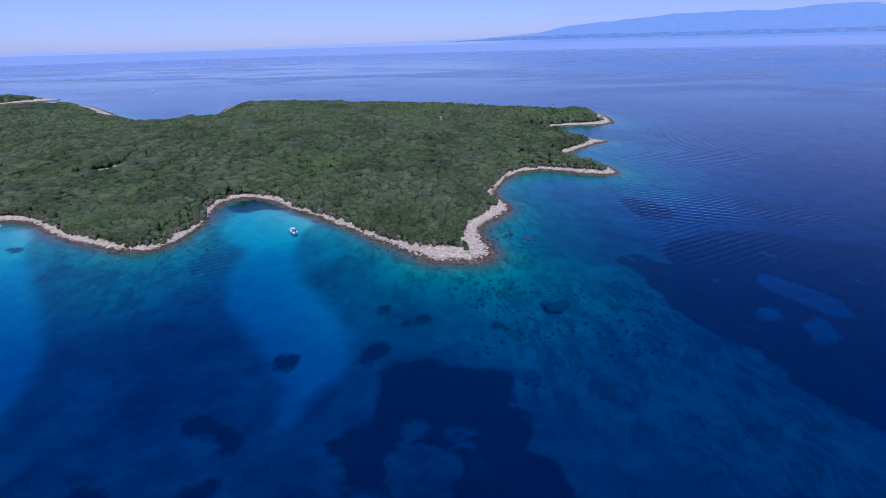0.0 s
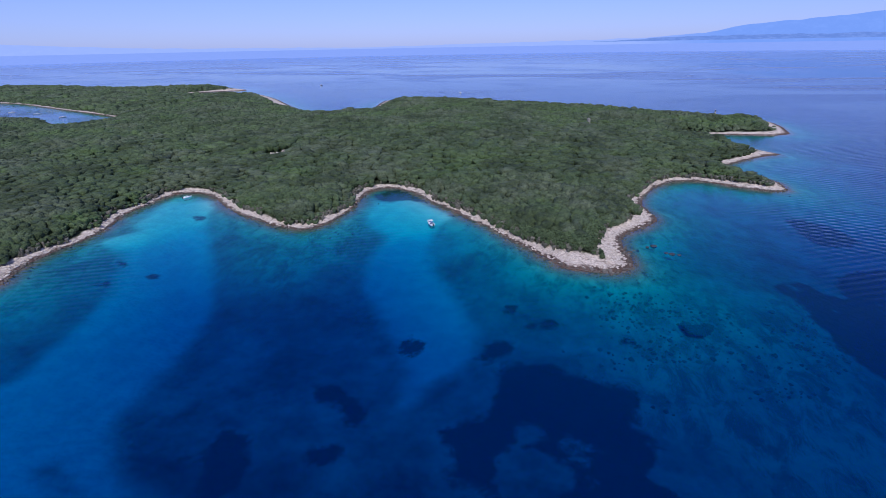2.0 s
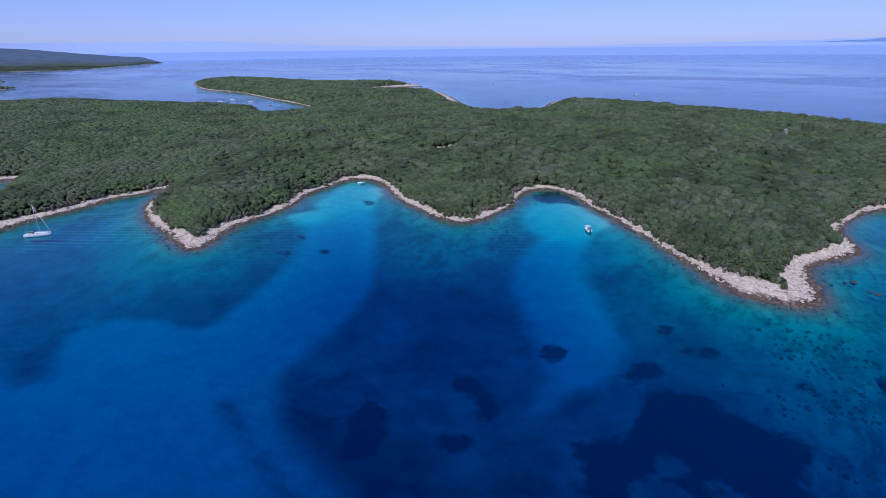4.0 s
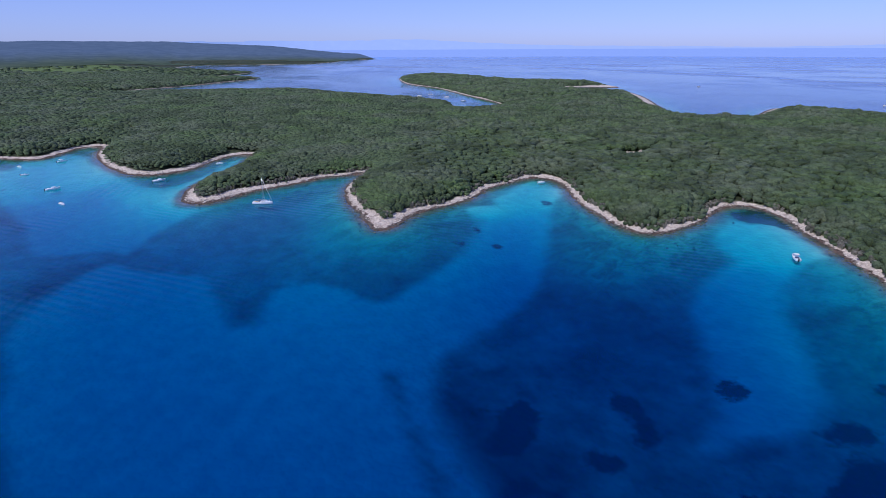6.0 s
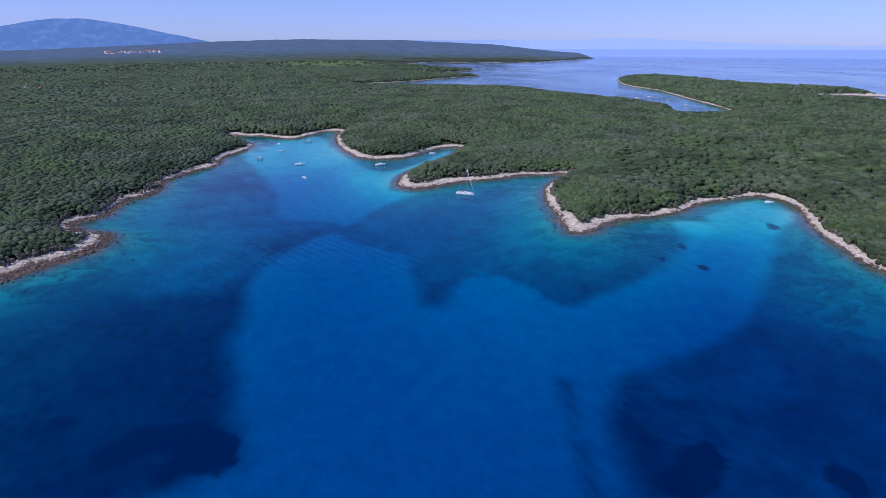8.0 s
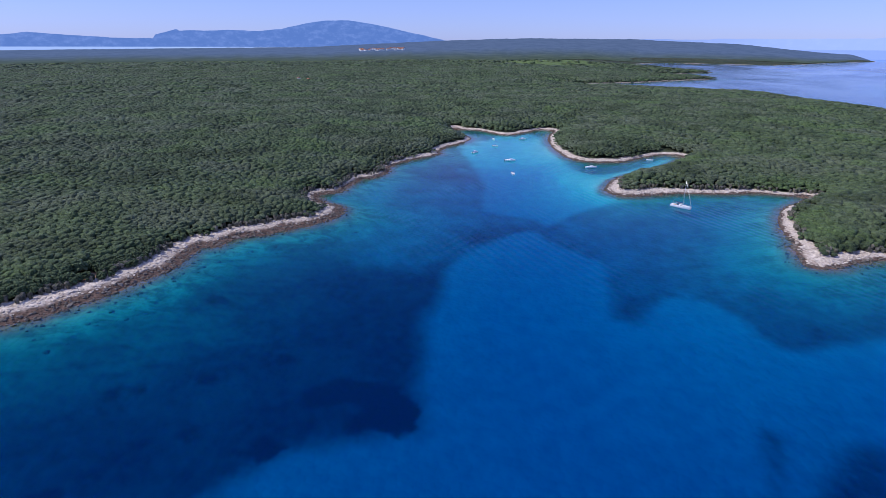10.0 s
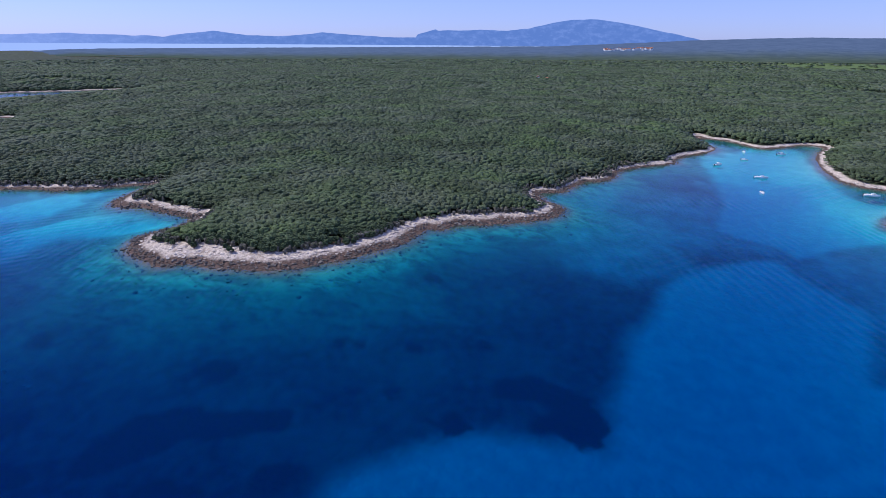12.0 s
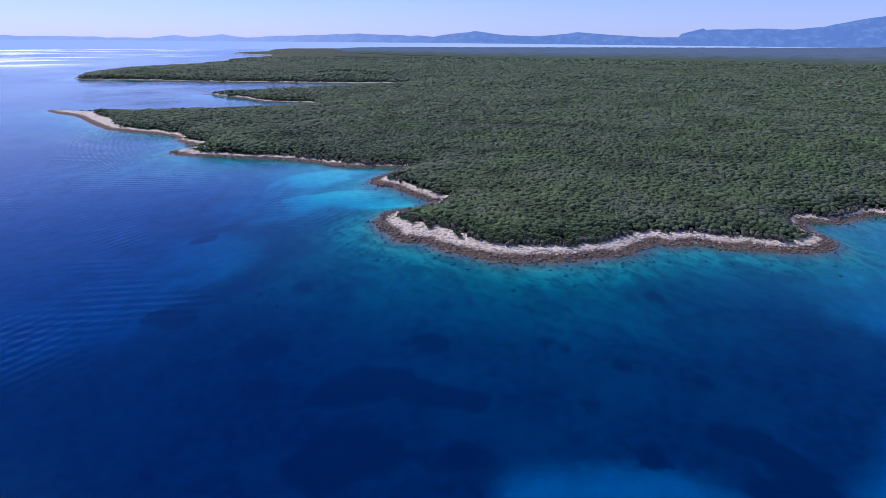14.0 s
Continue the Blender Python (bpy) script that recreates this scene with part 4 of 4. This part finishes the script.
def boulder(seed, w, h, mat, label):
    bm = bmesh.new()
    bmesh.ops.create_icosphere(bm, subdivisions=3, radius=1)
    for v in bm.verts:
        k = 1 + 0.45 * noise.noise(v.co * 1.3 + Vector((seed * 7.7, 2, 1))) + 0.2 * noise.noise(v.co * 3.5 + Vector((seed, seed, 4)))
        v.co = Vector((v.co.x * k * w, v.co.y * k * w * 0.75, v.co.z * k * h))
    return tagged(link("boulder", bm, mat), label, "rock", "boulders off the point")


for k, (bx, by, w, h) in enumerate(((32.3, 238, 1.2, 0.75), (29.5, 236, 0.8, 0.5), (38.9, 229.7, 1.5, 0.4), (41.6, 229.2, 0.9, 0.35), (36.6, 230.4, 0.8, 0.35))):
    boulder(k, w, h, GREY_ROCK, "grey weathered rock standing out of the shallow water").matrix_world = pose(bx, by, 0.05, 0, 0, 40 * k)
shapes = [boulder(20 + k, 1.0, 0.7, BOULDER, "pale limestone boulder on the rocky shore") for k in range(5)]
dark_shapes = [boulder(30 + k, 1.0, 0.7, WET_ROCK, "dark wet boulder at the water's edge") for k in range(5)]
bx, by = rng.uniform(-300, 60, 60000), rng.uniform(-260, 300, 60000)
bs = inland_distance(bx, by)
keep = (bs > -5) & (bs < 8) & (np.hypot(bx, by) < 300)
bx, by, bs = bx[keep][:220], by[keep][:220], bs[keep][:220]
bz = lie_of_land(bx, by, bs)[0]
for k in range(len(bx)):
    made = shapes if bs[k] > (1.5 if by[k] > 40 else 3.5) else dark_shapes
    w = rng.uniform(0.4, 0.85)
    ob = made[k % 5] if k in (0,) else copy_thing(made[k % 5], pose(0, 0, 0))
    ob.matrix_world = pose(bx[k], by[k], bz[k] + 0.1, 0, 0, rng.uniform(0, 360)) @ Matrix.Diagonal((w, w, w * 0.9, 1))
for k, ob in enumerate(shapes + dark_shapes):
    x0, y0 = (10 + 1.7 * k, 214 + 2.1 * k)
    ob.matrix_world = pose(x0, y0, ground_at(x0, y0) + 0.1, 0, 0, 50 * k)
for k, (bx, by, w, h) in enumerate(((39.2, 168.7, 3.6, 1.4), (42.8, 170.8, 2.4, 1.2), (36.4, 171.5, 2.0, 1.1))):
    boulder(k + 9, w, h, WET_ROCK, "large brown boulder lying under the water").matrix_world = pose(bx, by, -2.9, 0, 0, 70 * k)


# ---- boats ----
def loft(bm, rings, cap=True):
    """Skin over rings of equally many points."""
    rows = [[bm.verts.new(p) for p in r] for r in rings]
    for a, b in zip(rows, rows[1:]):
        for i in range(len(a) - 1):
            bm.faces.new((a[i], a[i + 1], b[i + 1], b[i]))
    if cap:
        bm.faces.new(rows[0][::-1])
        bm.faces.new(rows[-1])
    bmesh.ops.remove_doubles(bm, verts=bm.verts, dist=0.004)
    bmesh.ops.recalc_face_normals(bm, faces=bm.faces)


def hull_rings(length, beam, free, draft, fine=1.6):
    rings = []
    for k in range(11):
        t = k / 10
        w = beam / 2 * (1 - max(0, (t - 0.45) / 0.55) ** fine) * (0.9 + 0.1 * min(1, t / 0.3)) + 0.02
        sheer = free * (1 + 0.35 * t * t)
        keel = -draft * (1 - max(0, (t - 0.6) / 0.4) ** 2)
        xx = (t - 0.5) * length
        rings.append([(xx, -w, sheer), (xx, -w * 0.97, sheer * 0.4), (xx, -w * 0.72, -draft * 0.25), (xx, 0, keel), (xx, w * 0.72, -draft * 0.25), (xx, w * 0.97, sheer * 0.4), (xx, w, sheer)])
    return rings


def deck_plate(length, beam, z, fine=1.6):
    bm = bmesh.new()
    rows = []
    for k in range(11):
        t = k / 10
        w = (beam / 2 * (1 - max(0, (t - 0.45) / 0.55) ** fine) * (0.9 + 0.1 * min(1, t / 0.3))) * 0.96
        zz = z * (1 + 0.35 * t * t) - 0.04
        xx = (t - 0.5) * length
        rows.append([(xx, -w, zz), (xx, 0, zz + 0.05), (xx, w, zz), (xx, w, zz - 0.05), (xx, -w, zz - 0.05), (xx, -w, zz)])
    loft(bm, rows, False)
    return bm


def block(x0, x1, y, z0, z1, rake=0.3, taper=0.85):
    """A cabin: sides lean in, the front slopes back."""
    bm = bmesh.new()
    bmesh.ops.create_cube(bm, size=1)
    for v in bm.verts:
        top = v.co.z > 0
        xx = x1 if v.co.x > 0 else x0
        if top and v.co.x > 0:
            xx -= rake
        v.co = Vector((xx, math.copysign(y * (taper if top else 1), v.co.y), z1 if top else z0))
    bmesh.ops.bevel(bm, geom=list(bm.edges), offset=min(0.06, (z1 - z0) * 0.2), segments=2, affect="EDGES")
    return bm


def motorboat(length, canvas=False, cabin=True):
    s = length / 6.0
    root = new("motorboat")
    bm = bmesh.new()
    loft(bm, hull_rings(length, 2.3 * s ** 0.7, 0.75 * s ** 0.6, 0.35))
    link("hull", bm, GELCOAT, root, "glossy white hull", True)
    link("deck", deck_plate(length, 2.3 * s ** 0.7, 0.78 * s ** 0.6), GELCOAT, root)
    top = 0.75 * s ** 0.6
    if cabin:
        link("cabin", block(-0.4 * s, 1.6 * s, 0.75 * s ** 0.7, top, top + 0.75, 0.6), GELCOAT, root)
        link("windscreen", block(0.3 * s, 1.35 * s, 0.72 * s ** 0.7, top + 0.42, top + 0.7, 0.42, 0.93), TINTED, root, "dark tinted windscreen")
    else:
        link("console", block(-0.2 * s, 0.4 * s, 0.4, top - 0.05, top + 0.75, 0.25), GELCOAT, root)
        link("windscreen", block(0.1 * s, 0.35 * s, 0.38, top + 0.75, top + 1.05, 0.12), TINTED, root, "small tinted windscreen")
    link("seat", block(-1.9 * s, -1.2 * s, 0.8 * s ** 0.7, top - 0.02, top + 0.35, 0.1), NAVY if canvas else SAILCLOTH, root)
    if canvas:
        link("sunshade", block(-1.6 * s, 0.4 * s, 0.9 * s ** 0.7, top + 1.35, top + 1.45, 0.1), SAILCLOTH, root, "white canvas sunshade")
        for px in (-1.4 * s, 0.2 * s):
            for py in (-0.75, 0.75):
                bm = bmesh.new()
                tube(bm, (px, py * s ** 0.7, top), (px, py * s ** 0.7, top + 1.36), 0.025, 0.025)
                link("pole", bm, ALLOY, root)
    link("outboard", block(-length / 2 - 0.45, -length / 2 + 0.1, 0.24, 0.0, top + 0.45, 0.1), ENGINE, root, "black outboard engine")
    bm = bmesh.new()
    tube(bm, (length * 0.36, 0.35, top), (length * 0.47, 0, top + 0.55), 0.025, 0.02)
    tube(bm, (length * 0.36, -0.35, top), (length * 0.47, 0, top + 0.55), 0.025, 0.02)
    link("bow_rail", bm, ALLOY, root)
    return root


def sailing_yacht(length=11.5):
    root = new("sailing_yacht")
    bm = bmesh.new()
    loft(bm, hull_rings(length, 3.6, 1.15, 0.6, 1.9))
    link("hull", bm, GELCOAT, root, "glossy white hull", True)
    link("deck", deck_plate(length, 3.6, 1.2, 1.9), GELCOAT, root)
    link("coachroof", block(-1.2, 3.0, 1.05, 1.2, 1.75, 0.9), GELCOAT, root)
    link("cabin_window", block(-0.6, 2.1, 1.06, 1.42, 1.58, 0.3, 0.99), TINTED, root)
    link("sprayhood", block(-2.0, -1.0, 1.15, 1.45, 2.1, 0.6), NAVY, root, "navy canvas sprayhood")
    link("cockpit", block(-4.6, -2.0, 0.9, 1.1, 1.36, 0.1), TEAK, root)
    bm = bmesh.new()
    tube(bm, (0.9, 0, 1.2), (0.75, 0, 15.6), 0.12, 0.08, 8)
    mast = link("mast", bm, ALLOY, root, "tall pale aluminium mast", True)
    for z, w in ((6.0, 1.1), (10.5, 0.85)):
        bm = bmesh.new()
        tube(bm, (0.85, -w, z), (0.85, w, z), 0.05, 0.05)
        link("spreader", bm, ALLOY, mast)
    bm = bmesh.new()
    tube(bm, (0.8, 0, 2.5), (-3.8, 0, 2.6), 0.1, 0.08)
    link("boom", bm, ALLOY, root, smooth=True)
    bm = bmesh.new()
    tube(bm, (0.7, 0, 2.72), (-3.6, 0, 2.8), 0.24, 0.16, 8)
    link("mainsail", bm, NAVY, root, "mainsail stowed under a navy cover", True)
    bm = bmesh.new()
    tube(bm, (5.5, 0, 1.8), (0.85, 0, 15.0), 0.13, 0.06, 6)
    link("furled_genoa", bm, SAILCLOTH, root, "genoa rolled up on its stay", True)
    for p, q in (((-5.6, 0, 1.3), (0.72, 0, 15.5)), ((0.7, 1.75, 1.3), (0.8, 0, 10.6)), ((0.7, -1.75, 1.3), (0.8, 0, 10.6))):
        bm = bmesh.new()
        tube(bm, p, q, 0.025, 0.025, 4)
        link("stay", bm, ALLOY, root)
    for py in (-1, 1):
        bm = bmesh.new()
        tube(bm, (-5.2, py * 1.45, 1.9), (4.8, py * 0.5, 2.1), 0.025, 0.025, 4)
        for px in (-5, -2.5, 0, 2.5, 4.6):
            w = 1.45 - 0.95 * (px + 5.2) / 10
            tube(bm, (px, py * w, 1.15), (px, py * w, 2.0), 0.025, 0.025, 4)
        link("guard_rail", bm, ALLOY, root)
    return root


def moor(ob, x, y, turn, label, z=0.0, category="motorboat", group="boats at anchor"):
    ob.matrix_world = pose(x, y, z, 0, 0, turn)
    return tagged(ob, label, category, group)


moor(sailing_yacht(), -301, 106, 47, "white sailing yacht at anchor with sails stowed", 0, "sailing yacht")
cruiser, open_boat, shaded_boat = motorboat(8.5), motorboat(5.2, False, False), motorboat(7.0, True)
moor(shaded_boat, -73, 248.5, 128, "white motorboat with a white sunshade, anchored in the cove")
moor(open_boat, -232.3, 267.6, 60, "small white open boat with outboard near the beach")
moor(cruiser, -420.3, 13.8, 100, "white cabin cruiser at anchor in the bay")
for src, bx, by, turn, label in (
        (open_boat, -374.6, 14.8, 20, "small white open boat at anchor"), (shaded_boat, -450.9, -14.7, 140, "white motorboat with a white sunshade"),
        (open_boat, -483.2, 2, 70, "small white open boat at anchor"), (open_boat, -520.1, 0.5, 20, "small white open boat at anchor"),
        (shaded_boat, -523.6, 27.8, 110, "white motorboat with a white sunshade"), (cruiser, -401.4, 72.5, 95, "white cabin cruiser off the small cove"),
        (open_boat, -434.4, 123, 60, "small white open boat in the narrow cove"), (cruiser, -820.5, 599.2, 30, "white cabin cruiser in the northern bay"),
        (cruiser, -829.9, 631.7, 60, "white cabin cruiser in the northern bay"), (cruiser, -770.3, 621.7, 50, "white cabin cruiser in the northern bay"),
        (cruiser, -693.6, 595, 70, "white cabin cruiser in the northern bay"), (cruiser, -234.4, -749, 150, "white cabin cruiser in the western inlet"),
        (cruiser, -601.2, 1183.3, 80, "white motor yacht on the open sea"), (cruiser, -230.7, 1005.2, 100, "white motor yacht on the open sea")):
    moor(copy_thing(src, pose(bx, by, 0)), bx, by, turn, label)


# ---- buildings ----
def house(w, d, h, roof, stone=False):
    root = new("house")
    bm = bmesh.new()
    bmesh.ops.create_cube(bm, size=1, matrix=Matrix.Translation((0, 0, h / 2)) @ Matrix.Diagonal((w, d, h, 1)))
    link("wall", bm, WHITEWASH, root)
    bm = bmesh.new()
    a, b = w / 2 + 0.35, d / 2 + 0.35
    loft(bm, [[(-a, -b, h), (-a, 0, h + roof), (-a, b, h), (-a, b, h - 0.15), (-a, -b, h - 0.15), (-a, -b, h)], [(a, -b, h), (a, 0, h + roof), (a, b, h), (a, b, h - 0.15), (a, -b, h - 0.15), (a, -b, h)]])
    link("roof", bm, ROOF_TILE, root, "terracotta tiled roof")
    for k in (-1, 0, 1):
        for side in (-1, 1):
            bm = bmesh.new()
            bmesh.ops.create_cube(bm, size=1, matrix=Matrix.Translation((k * w * 0.3, side * d / 2, h * 0.55)) @ Matrix.Diagonal((1.1, 0.12, 1.3, 1)))
            link("window", bm, TINTED, root)
    bm = bmesh.new()
    bmesh.ops.create_cube(bm, size=1, matrix=Matrix.Translation((w * 0.3, 0.6, h + roof * 0.8)) @ Matrix.Diagonal((0.7, 0.7, 1.5, 1)))
    link("chimney", bm, PLASTER, root)
    return root


homes = [tagged(house(17, 11, 9, 3.6), "pale house with a terracotta roof", "house", "village houses"), tagged(house(14, 10, 6.4, 3), "low pale house with a terracotta roof", "house", "village houses")]
cottages = [tagged(house(8, 6, 4.2, 1.8), "small pale cottage in the wood", "house"), tagged(house(6, 5, 3, 1.5), "small pale cottage in the wood", "house")]
for ob, (hx, hy, turn) in zip(cottages, ((-1194, -427, 30), (-1183, -402, 60))):
    ob.matrix_world = pose(hx, hy, ground_at(hx, hy) + 1.6, 0, 0, turn)
spots = []


def ridge_height(x, y):
    far = math.hypot(x, y)
    top = float(np.interp(math.degrees(math.atan2(-x, y)), [a for a, _ in FAR_RISE], [b for _, b in FAR_RISE])) + 9
    foot = float(ridge_foot(math.degrees(math.atan2(-x, y))))
    base = ground_at(x / far * foot, y / far * foot)
    return base + (top - base) * ((far - foot) / (4500 - foot)) ** 1.25


vr = random.Random(5)
for k in range(34):
    a, dist = radians(vr.uniform(99.3, 103.6)), vr.uniform(3400, 3560)
    spots.append((-math.sin(a) * dist, math.cos(a) * dist, k % 2, vr.uniform(0, 180)))
for k, (hx, hy, kind, turn) in enumerate(spots):
    ob = homes[kind] if k < 2 else copy_thing(homes[kind], pose(0, 0, 0))
    ob.matrix_world = pose(hx, hy, ridge_height(hx, hy), 0, 0, turn)


def ruin(w, d, seed):
    """Roofless drystone walls, broken along the top."""
    bm = bmesh.new()
    rr = random.Random(seed)
    for (ax, ay), (bx, by) in (((-w, -d), (w, -d)), ((w, -d), (w, d)), ((w, d), (-w, d)), ((-w, d), (-w, -d))):
        n = 6
        for k in range(n):
            t = (k + 0.5) / n
            h = rr.uniform(1.5, 2.7)
            m = Matrix.Translation((ax + (bx - ax) * t, ay + (by - ay) * t, h / 2 - 0.2)) @ Matrix.Rotation(math.atan2(by - ay, bx - ax), 4, "Z")
            bmesh.ops.create_cube(bm, size=1, matrix=m @ Matrix.Diagonal((math.hypot(bx - ax, by - ay) / n * 0.98, 0.6, h + 0.4, 1)))
    return tagged(link("ruin", bm, BOULDER), "roofless ruin of pale drystone walls in a clearing", "ruin")


for k, (rx, ry, w, d, turn) in enumerate(((-224, 374, 4.0, 2.8, 20), (-230, 365, 2.6, 2.0, 50), (-242, 362, 1.6, 1.3, 10))):
    ruin(w, d, k).matrix_world = pose(rx, ry, ground_at(rx, ry), 0, 0, turn)


def beacon():
    root = new("lighthouse")
    for name, r0, r1, z0, z1, mat in (("base", 1.6, 1.5, -0.5, 0.8, PLASTER), ("tower", 1.0, 0.8, 0.8, 7.5, WHITEWASH), ("gallery", 1.25, 1.25, 7.5, 7.75, ALLOY), ("lantern", 0.55, 0.55, 7.75, 8.9, TINTED), ("cap", 0.7, 0.05, 8.9, 9.5, WHITEWASH)):
        bm = bmesh.new()
        tube(bm, (0, 0, z0), (0, 0, z1), r0, r1, 14)
        link(name, bm, mat, root)
    return tagged(root, "small white harbour light on the wooded point", "lighthouse")


beacon().matrix_world = pose(135.4, 663.5, ground_at(135.4, 663.5))


def stone_hut():
    root = new("stone_tower")
    bm = bmesh.new()
    bmesh.ops.create_cube(bm, size=1, matrix=Matrix.Translation((0, 0, 3.6)) @ Matrix.Diagonal((2.6, 2.6, 7.6, 1)))
    link("wall", bm, GREY_STONE, root)
    bm = bmesh.new()
    bmesh.ops.create_cone(bm, cap_ends=True, segments=4, radius1=2.2, radius2=0.1, depth=1.0, matrix=Matrix.Translation((0, 0, 7.9)) @ Matrix.Rotation(radians(45), 4, "Z"))
    link("roof", bm, GREY_STONE, root)
    return tagged(root, "small square stone tower among the trees", "tower")


stone_hut().matrix_world = pose(1.1, 548.6, ground_at(1.1, 548.6), 0, 0, 15)
